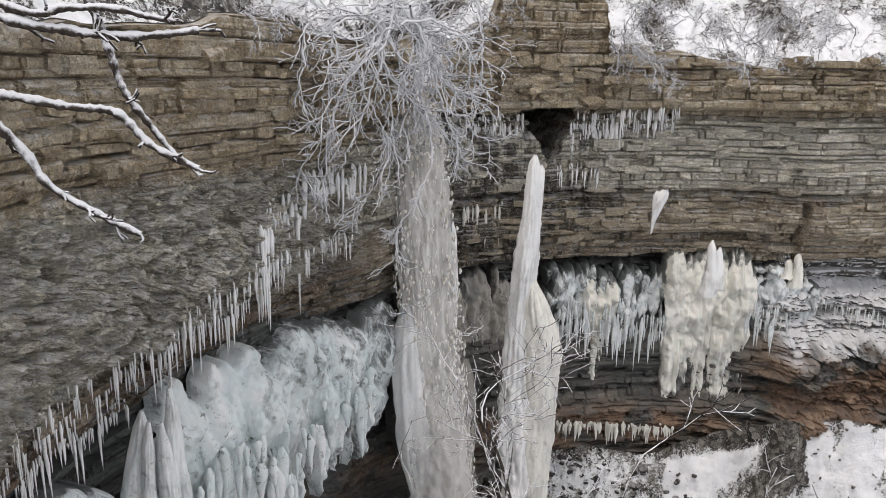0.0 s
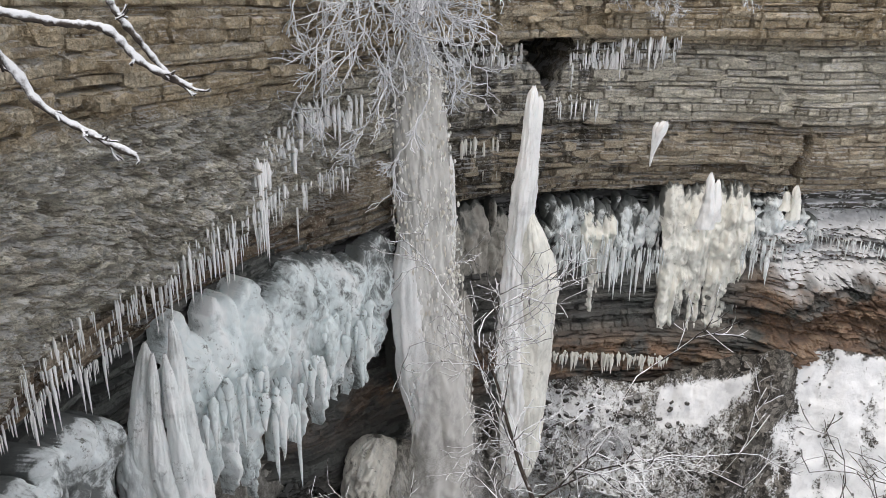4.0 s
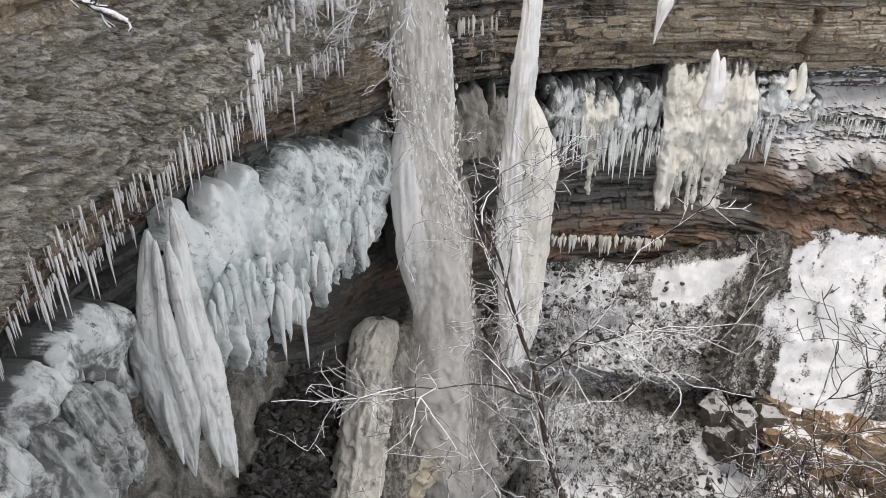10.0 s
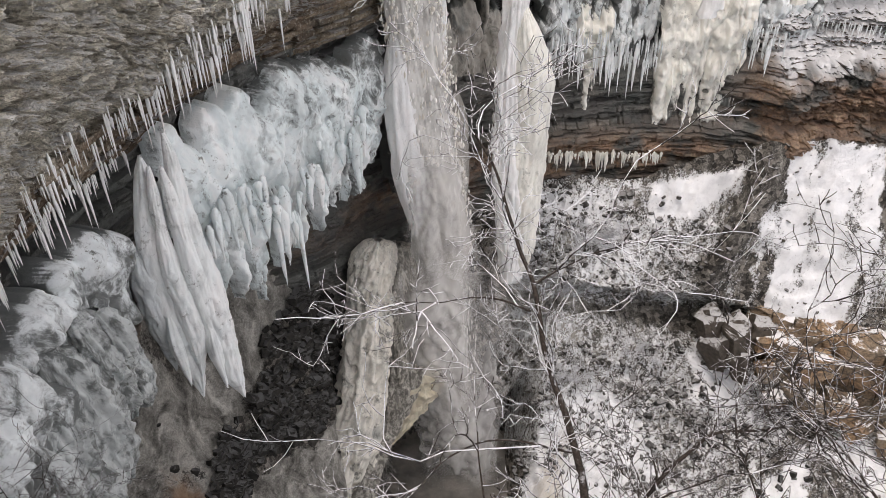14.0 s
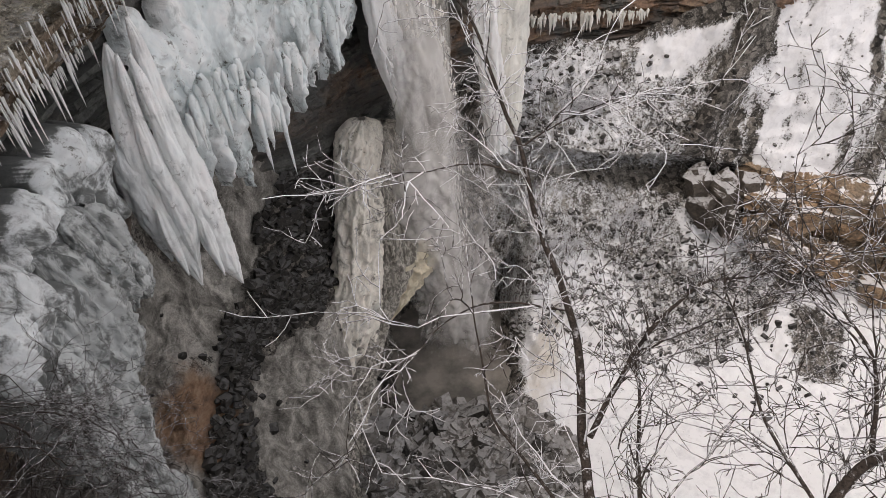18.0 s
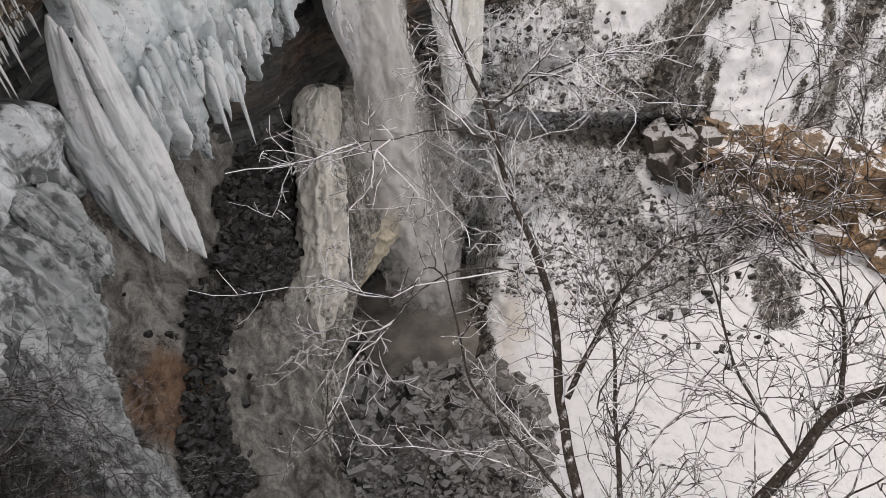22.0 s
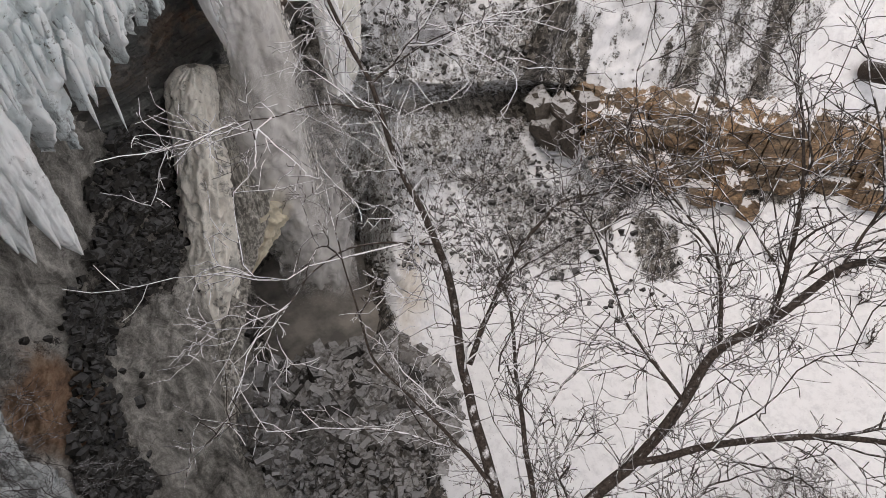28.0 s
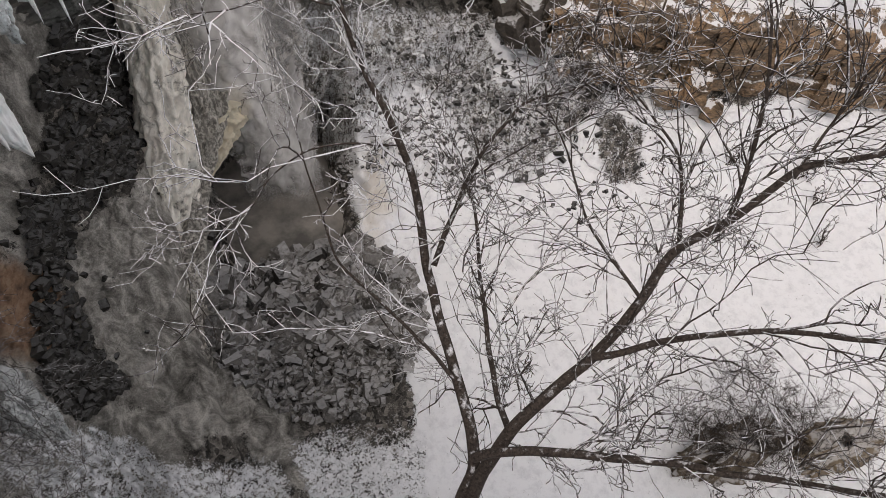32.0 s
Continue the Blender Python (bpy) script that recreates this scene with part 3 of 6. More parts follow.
# ---- the ground: sections through the gorge by bearing, each a run of (distance, height) ----
NEAR = [(0.0, -1.74), (0.22, -1.75), (0.4, -2.6), (0.8, -6.0), (2.6, -20.0), (4.0, -26.9)]
PLATEAU = [(0, -1.74), (0.35, -1.75), (2, -1.8), (4, -1.6), (8, -1.2), (20, -0.2), (40, 0.6), (70, 1.0), (110, 1.2), (180, 1.5), (260, 2), (320, 2.5), (500, 3)]
SECTIONS = {
    -75: NEAR + [(6.5, -26), (7.5, -23), (8.5, -18), (9.2, -14), (10, -10), (12, -5), (16, -4)],
    -50: NEAR + [(8.5, -25.5), (11, -23.5), (12.5, -21), (13.2, -18.5), (14, -16), (16, -10), (18, -8)],
    -40: NEAR + [(10, -25.5), (12.6, -23.6), (14.2, -20.5), (15, -17.5), (16, -14.5), (18, -11), (20, -10)],
    -32: NEAR + [(9, -26.4), (12.5, -25.3), (14.6, -22.5), (15.8, -19.5), (16.6, -17), (18, -13), (20, -11)],
    -22: NEAR + [(10, -26.9), (14, -25.8), (15.8, -23.0), (17.2, -19.8), (18.3, -17), (19.8, -14), (22, -12)],
    -13: NEAR + [(10, -27.0), (14, -25.8), (16.8, -23.6), (18.6, -20.6), (20, -18), (21.6, -15.2), (23.5, -13)],
    -6: NEAR + [(11, -27.3), (16, -26.6), (18.6, -27.4), (23.0, -27.0), (24.2, -25), (22.2, -23), (23.4, -20), (24.2, -17), (25, -14)],
    0: NEAR + [(11.5, -27.4), (15.5, -26.2), (18.4, -27.8), (25.0, -27.6), (25.8, -25.4), (22.9, -24.4), (23.4, -21), (24.4, -17.5), (26, -14)],
    6: NEAR + [(11.5, -27.4), (15.5, -26.2), (18.6, -27.8), (24.0, -27.4), (25.2, -25.2), (22.6, -23.8), (24.6, -19.6), (23.8, -16.4), (26.5, -13.6)],
    11: NEAR + [(12, -27.3), (17, -26.4), (20.2, -25.8), (22.9, -20.0), (25.2, -18.8), (22.9, -16.6), (26.5, -14.2)],
    17: NEAR + [(12, -27.3), (19, -26.9), (22.4, -23.6), (24.0, -20.2), (26.0, -19.3), (23.9, -17.7), (26.6, -14.3)],
    25: NEAR + [(12, -27.3), (20, -27.0), (23.2, -23.8), (25.0, -20.8), (26.8, -19.8), (25.2, -18.2), (27.3, -12.6)],
    32: NEAR + [(13, -27.4), (21, -27.0), (24.6, -24.2), (26.2, -22.8), (27.4, -20.4), (26.2, -18.9), (28.0, -11.9)],
    40: NEAR + [(14, -27.4), (22, -27.0), (25.6, -24.6), (27, -23.8), (28.2, -21.4), (27.2, -19.6), (30.6, -12.4)],
    50: NEAR + [(14, -27.4), (24, -26.9), (28, -25.0), (29.4, -24.0), (30.4, -21.6), (29.4, -20.2), (38, -11)],
    60: NEAR + [(14, -27.4), (27, -26.8), (32, -25.6), (33.2, -24.8), (34.4, -22.6), (34.6, -21.6), (46, -11)],
    72: NEAR + [(12, -27.4), (24, -26.4), (36, -25.7), (40, -24.8), (44, -22.5), (50, -18), (60, -10)],
    90: NEAR + [(10, -27.2), (16, -26), (30, -24), (38, -22), (45, -20), (60, -13), (80, -6)],
    112: NEAR + [(7, -25), (9, -22), (13, -16), (15, -13), (18, -9), (24, -4), (40, 0)],
    135: PLATEAU, 180: PLATEAU, 225: PLATEAU, 262: PLATEAU,
    278: NEAR + [(6.5, -26), (7, -23), (7.5, -16), (7.8, -12), (8, -8), (9, -4), (12, -2)],
}


def dense_sections():
    keys = sorted(SECTIONS)
    out = []
    for key in keys + keys[:1]:
        q = np.array(SECTIONS[key], float)
        if len(q) == 13:        # no hollow here: two even steps in its place
            q = np.insert(q, 9, q[8] + (q[9] - q[8]) * np.array([[1 / 3], [2 / 3]]), 0)
        fine = np.linspace(0, len(q) - 1, 600)      # even steps in knots, so that sections match one another
        i = np.clip(fine.astype(int), 0, len(q) - 2)
        u = (fine - i)[:, None]
        h = u * u * (3 - 2 * u)
        out.append(q[i] + (q[i + 1] - q[i]) * (h + u) * 0.5)
    return np.array(keys + [keys[0] + 360.0]), np.array(out)


BEARINGS, DENSE = dense_sections()


def ground_profile(theta, v):
    """Distance and height of the ground at bearings theta (degrees) and shares v of their sections."""
    T, dense = BEARINGS, DENSE
    j = np.clip(np.searchsorted(T, theta, side="right") - 1, 0, len(T) - 2)
    w = (theta - T[j]) / (T[j + 1] - T[j])
    w = w * w * (3 - 2 * w) * 0.5 + w * 0.5
    g = dense[j] * (1 - w)[:, None, None] + dense[j + 1] * w[:, None, None]
    k = v * 599
    i = np.clip(k.astype(int), 0, 598)
    u = k - i
    return g[:, i] * (1 - u)[None, :, None] + g[:, i + 1] * u[None, :, None]


def zone(th, d, t0, tw, d0, dw):
    return np.exp(-((th - t0) / tw) ** 2 - ((d - d0) / dw) ** 2)


GROUND_POINTS = []
# edges of the stony gully and of the dirty ice apron beside it: bearing by depression
GULLY_DEP = (35, 38.7, 42.5, 45, 47, 48.5, 51, 55, 59)
GULLY_LEFT = (-12.8, -16.4, -18.9, -23, -24.3, -25.5, -28.8, -32, -34.5)
GULLY_RIGHT = (-8.6, -9.4, -9.8, -10.6, -14.5, -21.8, -25.3, -26.7, -28.3)


def region(T, D, corners, soft):
    """1 inside a patch of the slope given by bearing and depression, 0 outside, with a soft edge."""
    q = np.array(corners, float)
    best, inside = np.full(T.shape, 1e9), np.zeros(T.shape, bool)
    for (x0, y0), (x1, y1) in zip(q, np.roll(q, -1, 0)):
        ex, ey = x1 - x0, y1 - y0
        u = np.clip(((T - x0) * ex + (D - y0) * ey) / (ex * ex + ey * ey), 0, 1)
        best = np.minimum(best, np.hypot(T - x0 - u * ex, D - y0 - u * ey))
        if ey:
            inside ^= ((y0 > D) != (y1 > D)) & (T < (D - y0) * ex / ey + x0)
    return smooth(-soft, soft, np.where(inside, best, -best))


RIDGE = [(27.2, 23.6), (28.8, 25.2), (28.6, 28), (27.4, 31.5), (25.6, 35.6), (24.0, 35.8), (25.5, 31), (26.4, 27.5)]
# patches of the debris slope: corners, share of snow, softness of the edge
PATCHES = [
    ([(7, 28), (15, 28), (20, 27.5), (25.5, 25.5), (28, 22), (28, 30), (25, 37), (17, 38), (7, 38)], 0.5, 0.8),
    ([(13, 31), (17, 30), (19.5, 33.5), (18, 36.5), (13.5, 35.5)], 0.56, 1.0),
    ([(19.5, 28.6), (25.3, 26.2), (25.0, 28.4), (22.5, 30.5), (20, 31)], 0.8, 0.6),
    ([(9, 29.5), (15, 29), (18, 29.4), (15, 31), (9, 32)], 0.6, 0.6),
    ([(27.5, 27), (30.5, 27.5), (30.6, 35.5), (31, 38), (28.5, 38), (25.5, 36), (26.8, 31)], 0.4, 0.6),
    ([(28.4, 23), (35.4, 23), (36.4, 30), (36.8, 36.8), (33, 37.4), (30.2, 36.2), (30.6, 31), (29.4, 27)], 0.78, 0.45),
    ([(47, 20), (66, 20), (66, 36), (57, 36), (47, 36)], 0.95, 1.0),
    ([(6, 38.6), (26, 38.6), (34, 40), (36, 44), (32.5, 50.5), (27, 49.5), (20, 45.5), (13, 47), (11, 51.5), (7, 50)], 0.5, 0.7),
    ([(25.4, 40.4), (31, 41), (30, 43.4), (26, 43.4)], 0.85, 0.7),
    ([(10.8, 58), (9.8, 52), (12.5, 46.5), (17, 44.6), (21, 46), (26, 50), (32.5, 51), (36, 46.5), (37.5, 43), (50, 40.5), (58, 36), (75, 33), (75, 85), (24, 76), (16.5, 66)], 1.0, 1.5),
    ([(37, 43.3), (43, 44.5), (45, 48.5), (41.5, 49.5), (38, 46.5)], 0.4, 0.8),
    (RIDGE, 0.12, 0.5),
]


def gorge_ground():
    th = np.r_[np.linspace(-75, -45, 20, endpoint=False), np.linspace(-45, 66, 560, endpoint=False), np.linspace(66, 285, 90)]
    v = np.r_[np.linspace(0, 0.41, 30, endpoint=False), np.linspace(0.41, 1, 380)]
    g = ground_profile(th, v)
    d, z = g[..., 0], g[..., 1]
    a = np.radians(th)[:, None]
    x, y = d * np.sin(a), d * np.cos(a)
    front = smooth(-62, -48, th)[:, None] * smooth(100, 80, th)[:, None] * smooth(0.415, 0.44, v)[None]
    n = 0.5 * fbm(x * 0.35, y * 0.35, z * 0.35, 3, 91) + 0.42 * fbm(x * 1.1, y * 1.1, z * 1.1, 4, 92, 0.6) + 0.22 * np.abs(fbm(x * 3.4, y * 3.4, z * 3.4, 3, 93, 0.6))
    rid = 0.8 * (0.4 - np.abs(fbm(x * 0.55 + 3, y * 0.55, z * 0.2, 4, 95, 0.55))) * smooth(0, -10, th)[:, None]
    dep0 = np.degrees(np.arctan2(-z, np.maximum(d, 0.3)))
    n = n + 0.9 * region(np.repeat(th[:, None], len(v), 1), dep0, RIDGE, 0.9)
    n = (n + rid) * front
    flat = smooth(-25.8, -26.8, z) * smooth(14, 24, th)[:, None]
    n = n * (1 - 0.7 * flat)
    x, y = x - np.sin(a) * n * 0.7, y - np.cos(a) * n * 0.7
    z = z + n * 0.7
    bank = front * smooth(0.4, -1.0, th[:, None] - np.interp(-z / np.maximum(d, 0.5), (1.1, 1.28, 1.6, 1.96, 2.4), (-9.5, -11.0, -15.0, -17.0, -19.0))) * smooth(0.95, 1.2, -z / np.maximum(d, 0.5)) * smooth(-40, -30, th)[:, None]
    z = z + 1.3 * bank
    z = z + 0.9 * front * zone(np.repeat(th[:, None], len(v), 1), d, 1.5, 9.5, 15.8, 2.6)
    T = np.repeat(th[:, None], len(v), 1) + (2.6 * fbm(x * 0.4, y * 0.4, z * 0.4, 4, 96, 0.6)) * front
    dep = np.degrees(np.arctan2(-z, np.maximum(d, 0.3))) + 2.6 * fbm(x * 0.4, y * 0.4, z * 0.4 + 9, 4, 97, 0.6) * front
    TN = np.repeat(th[:, None], len(v), 1) + 1.3 * fbm(x * 0.9, y * 0.9, z * 0.9, 4, 98, 0.65) * front
    DN = dep0 + 0.9 * fbm(x * 0.9, y * 0.9, z * 0.9 + 5, 4, 99, 0.65) * front
    sn = np.full(TN.shape, 0.2)
    for corners, share, soft in PATCHES:
        w = region(TN, DN, corners, soft)
        sn = sn * (1 - w) + share * w
    sn = sn + 0.28 * vnoise(TN * 1.9, DN * 0.3, DN * 0, 94) * smooth(26, 28, TN) * smooth(48, 46, TN) * smooth(38.5, 36.5, DN)
    band = smooth(36.4, 37.2, TN) * smooth(48, 46, TN) * smooth(37.5, 36, DN)
    sn = sn * (1 - band) + band * (0.58 - 0.3 * bump(TN, 38.8, 0.8) - 0.3 * bump(TN, 44.2, 1.0) - 0.16 * bump(TN, 41.4, 0.4))
    sn = np.maximum(sn, 0.56 * smooth(-8, -16, T) * smooth(-50, -44, T) * smooth(0, 3, dep - np.interp(T, (-45, -40, -35, -32, -29, -24, -18, -6), (52, 55, 56.5, 60.5, 65, 67, 68, 69))))
    sn = np.maximum(sn, 0.6 * smooth(-14, -8, T) * smooth(68.5, 71, dep))
    sn = np.where((T < -60) | (T > 66), 0.9, sn)
    sn = sn - 0.5 * zone(T, dep, -40, 8, 40, 12)
    inside = np.minimum(T - np.interp(dep, GULLY_DEP, GULLY_LEFT), np.interp(dep, GULLY_DEP, GULLY_RIGHT) - T)
    gully = smooth(-1.0, 1.5, inside) * smooth(60, 57, dep)
    ice = smooth(0.0, 1.5, T - np.interp(dep, GULLY_DEP, GULLY_RIGHT)) * smooth(-8, -10, T) * smooth(47, 49, dep) * smooth(67, 63, dep)
    # the zone at depression 60 paints shade between the pile's stones as darker ground
    dirty = 0.32 - 0.9 * gully + 1.0 * ice + 0.3 * zone(T, dep, -30, 8, 60, 7) + 0.25 * zone(T, dep, -24, 5, 44, 4) - 0.9 * zone(T, dep, 1.5, 12, 60, 7) + 0.4 * zone(T, dep, 12, 8, 38, 8) + 0.35 * zone(T, dep, -18.5, 2.0, 51, 3.0)
    dirty = dirty + np.clip(rid * 2.2, -0.45, 0.5) * (T < -6)
    dirty = dirty - 0.8 * zone(T, dep, 1, 6.5, 49, 6)
    ore = 1.8 * zone(T, dep, -30.8, 4.0, 50.4, 3.6) + 0.3 * zone(T, dep, -26, 4, 61, 3)
    tan = 0.75 * zone(T, dep, 13.0, 3.2, 53, 7) + 0.3 * zone(T, dep, 19, 2, 48, 3)
    P = np.stack([x, y, z], -1)
    GROUND_POINTS.append(P[(th > -46) & (th < 66)][:, 30:].reshape(-1, 3))
    ob = sheet("ground", P, GROUND, {"snow": sn, "dirtyice": dirty, "orange": ore, "tan": tan})
    return tagged(ob, "gorge floor and slopes of snow, dirty ice and dark gravel", "ground", kind="structure")


gorge_ground()


def plateau():
    lo, hi = 3.0, RUN
    nu = 500
    p, n, s = plan_line(nu, lo / RUN, hi / RUN)
    top = rim_height(s)
    far = p / np.linalg.norm(p, axis=1)[:, None]
    steps = np.r_[np.arange(0, 5, 0.12), 5, 5.5, 6.5, 8, 12, 20, 35, 70, 150, 400, 900]
    dirs = far * smooth(0, 3, steps)[:, None, None] - n * (1 - smooth(0, 3, steps))[:, None, None]
    o = limestone_offset(s, top)
    edge = p + n * (o - 0.25)[:, None]
    xy = edge[None] + dirs * steps[:, None, None]
    h = top[None] + 0.05 + 0.3 * smooth(0, 0.5, steps)[:, None] + 2.3 * smooth(0.3, 5, steps)[:, None] + 2.5 * smooth(5, 60, steps)[:, None]
    h = h + (0.42 * fbm(xy[..., 0] * 0.9, xy[..., 1] * 0.9, h * 0, 4, 101) + 0.3 * np.abs(fbm(xy[..., 0] * 3, xy[..., 1] * 3, h * 0, 3, 102))) * smooth(0, 0.4, steps)[:, None]
    P = np.concatenate([xy, h[..., None]], -1).transpose(1, 0, 2)
    ones = np.ones(P.shape[:2])
    ob = sheet("plateau", P, GROUND, {"snow": 0.56 + 0.25 * vnoise(P[..., 0] * 0.8, P[..., 1] * 0.8, P[..., 2], 104), "dirtyice": ones * 0.2, "orange": ones * 0, "tan": ones * 0})
    return tagged(ob, "snow-covered grassy clifftop", "ground", kind="structure")


plateau()


def ground_at(theta, dist):
    """Ground height at a bearing and distance (lowest crossing)."""
    g = ground_profile(np.array([float(theta)]), np.linspace(0.42, 1, 400))[0]
    k = np.argmax(g[:, 0] >= dist)
    return float(g[k, 1])


def at(theta, dist, z):
    a = radians(theta)
    return Vector((dist * math.sin(a), dist * math.cos(a), z))


def aim(theta, dep, dist):
    """A place seen from the lookout at bearing theta and depression dep, dist metres away across the plan."""
    return at(theta, dist, -dist * math.tan(radians(dep)))


def sandstone():
    m = Nodes("rusty_sandstone")
    bed = m.noise(0.9, 8, 0.72, m.stretch(0.9, 0.9, 1.7))
    c = m.ramp(bed, (0.3, (0.06, 0.046, 0.033)), (0.45, (0.22, 0.15, 0.095)), (0.57, (0.42, 0.275, 0.16)), (0.72, (0.55, 0.44, 0.31)))
    c = m.mix(m.step(m.noise(0.5, 4), 0.45, 0.6), c, m.mix(0.6, c, (0.12, 0.105, 0.085)))
    c = m.mix(m.math("MULTIPLY", m.step(m.cells(0.55, m.stretch(1, 1, 1.5), "DISTANCE_TO_EDGE"), 0.03, 0.0), 0.8), c, (0.02, 0.016, 0.012))
    fine = m.noise(12, 6, 0.7)
    c = m.mix(m.math("MULTIPLY", m.step(m.noise(1.3, 7, 0.75, m.stretch(0.5, 0.5, 5.0)), 0.5, 0.62), 0.65), c, (0.1, 0.08, 0.06))
    c = m.mix(m.math("MULTIPLY", m.step(m.noise(0.35, 2), 0.52, 0.62), 0.35), c, (0.3, 0.27, 0.22))
    c = m.mix(m.step(fine, 0.58, 0.36), c, m.mix(0.6, c, (0.04, 0.03, 0.02)))
    snow = m.step(m.math("ADD", m.upward(), m.math("MULTIPLY", m.math("SUBTRACT", m.noise(1.4, 6, 0.66), 0.5), 1.7)), 0.9, 1.0)
    return m.done(m.mix(snow, c, (0.82, 0.82, 0.83)), 0.85, fine, 0.8, 0.06)


SANDSTONE = sandstone()


def sandstone_ledge():
    th = np.linspace(29.0, 66, 560)
    d = np.interp(th, (25, 27.5, 32, 40, 50, 60, 72), (27.2, 26.0, 25.6, 26.4, 28.4, 32.6, 38.0))
    zt = np.interp(th, (25, 30, 40, 50, 60, 72), (-19.3, -18.7, -19.4, -20.0, -21.2, -22.6))
    hgt = np.interp(th, (28, 31, 40, 50, 60, 72), (1.4, 3.2, 3.9, 4.2, 3.6, 2.5))
    a = np.radians(th)
    s = np.r_[0, np.cumsum(np.hypot(np.diff(d * np.sin(a)), np.diff(d * np.cos(a))))]
    v = np.linspace(0, 1, 130)
    z = zt[:, None] - hgt[:, None] * v[None]
    S = np.repeat(s[:, None], len(v), 1)
    o = 0.9 * courses(S, z + 20, 37, (0.9, 1.9), (0.7, 2.0), 0.16, 0.45) + 0.3 * courses(S, z + 20, 38, (0.2, 0.5), (0.5, 1.6), 0.06, 0.2) + 0.55 * fbm(S * 0.6, z * 0.9, z * 0, 4, 39, 0.5) - 0.5 * smooth(0.45, 0.7, v)[None] * (hash01(np.floor(S / 2.3), S * 0, S * 0, 5) > 0.4)
    dd = d[:, None] - o
    P = np.stack([dd * np.sin(a)[:, None], dd * np.cos(a)[:, None], z], -1)
    top = P[:, :1] + np.stack([np.sin(a) * 2.6, np.cos(a) * 2.6, 0 * a + 0.5], -1)[:, None]
    mid = P[:, :1] * 0.7 + top * 0.3 + np.array([0, 0, 0.12])
    ob = sheet("wall_sandstone", np.concatenate([top, mid, P], 1), SANDSTONE, flip=True, flat=True)
    return tagged(ob, "rusty brown sandstone ledge capped with snow", "rock ledge", kind="structure")


sandstone_ledge()


def height_raster(cap):
    """Highest ground below cap in squares of 0.2 m."""
    q = GROUND_POINTS[0]
    q = q[q[:, 2] < cap]
    i = np.clip(((q[:, 0] + 20) / 0.2).astype(int), 0, 399)
    j = np.clip((q[:, 1] / 0.2).astype(int), 0, 199)
    h = np.full((400, 200), -99.0)
    np.maximum.at(h, (i, j), q[:, 2])
    return h


RASTER = height_raster(-12.0)


def resting(x, y):
    h = RASTER[min(399, max(0, int((x + 20) / 0.2))), min(199, max(0, int(y / 0.2)))]
    return float(h) if h > -90 else None


# ---- ice ----
def drape(name, lo, hi, top, length, width, count, deep, mat, seed, label, step=0.03, out=-1.0, clump=0.0, taper=2.6, film=lambda s, z: 0 * s, reach=lambda c: 1.0, clear=1.0):
    """A frozen curtain on the plan from run lo to hi, grown from many overlapping drips.
    top: height as a function of the run; length, width: ranges; deep: how far the drips stand out."""
    nu = int((hi - lo) / step)
    p, n, s = plan_line(nu, lo / RUN, hi / RUN)
    rng = np.random.RandomState(seed)
    base = out - 0.28
    zt = top(s)
    lowest = float(np.min(zt)) - length[1] * 1.05 - 0.3
    nv = int((float(np.max(zt)) + 0.5 - lowest) / 0.045)
    z = np.linspace(float(np.max(zt)) + 0.5, lowest, nv)[None] + 0 * s[:, None]
    S = np.repeat(s[:, None], nv, 1)
    wob = S + 0.1 * fbm(S * 1.4, z * 0.8, z * 0, 3, seed)
    o = np.full(S.shape, base)
    for k in range(count + count // 2):
        c = rng.uniform(lo + 0.2, hi - 0.2)
        w, ln = rng.uniform(*width), rng.uniform(*length) * reach(c) * rng.uniform(0.7, 1.0) * (0.86 + 0.14 * math.cos(6.28 * (c - lo) / 0.9 + seed))
        t0 = float(np.interp(c, s, zt)) - abs(rng.normal(0, clump))
        if k >= count:      # thin icicles that hang from the larger drips
            w, t0, ln = rng.uniform(0.045, 0.09), t0 - 0.35 * ln, ln * rng.uniform(0.4, 0.75)
        j = slice(max(0, int((c - lo - w - 0.3) / step)), max(1, int((c - lo + w + 0.3) / step)))
        u = (t0 - z[j]) / ln
        prof = np.clip(u * 5, 0, 1) ** 0.55 * np.clip(1 - np.clip(u, 0, 1) ** taper, 0, 1) * (1 + 0.12 * np.sin(u * rng.uniform(4, 12) + rng.uniform(0, 6)))
        ww = np.maximum(w * np.maximum(prof, 1e-4), 0.032 * ((u > 0) & (u < 0.96)))
        q = np.clip(1 - ((wob[j] - c) / ww) ** 2, 0, 1)
        body = np.where((u > 0) & (u < 1) & (q > 0), out + np.sqrt(q) * np.minimum(1, prof) * deep * rng.uniform(0.5, 1.2) * (0.4 + w), base)
        o[j] = np.maximum(o[j], body)
    solid = o > base + 0.05
    lump = 0.7 * np.abs(fbm(S * 1.1, z * 0.8, z * 0 + seed, 4, seed + 2, 0.6)) + 0.1 * fbm(S * 5, z * 2.4, z * 0, 3, seed + 5, 0.6)
    thick = np.where(solid, o - out, 0)
    thin = clear * (1 - smooth(0.08 * deep, 0.42 * deep, thick + 0.3 * lump)) + film(S, z)
    o = o + solid * lump * min(1.0, deep)
    P = np.stack([p[:, None, 0] + n[:, None, 0] * o, p[:, None, 1] + n[:, None, 1] * o, z], -1)
    i = np.arange(nu * nv).reshape(nu, nv)
    f = np.stack([i[:-1, :-1], i[:-1, 1:], i[1:, 1:], i[1:, :-1]], -1).reshape(-1, 4)
    keep = solid.ravel()[f].any(1)
    f = f[keep]
    used, inv = np.unique(f, return_inverse=True)
    ob = new(name, mesh_from(name, P.reshape(-1, 3)[used], inv.reshape(-1, 4), mat, {"thin": thin.ravel()[used]}))
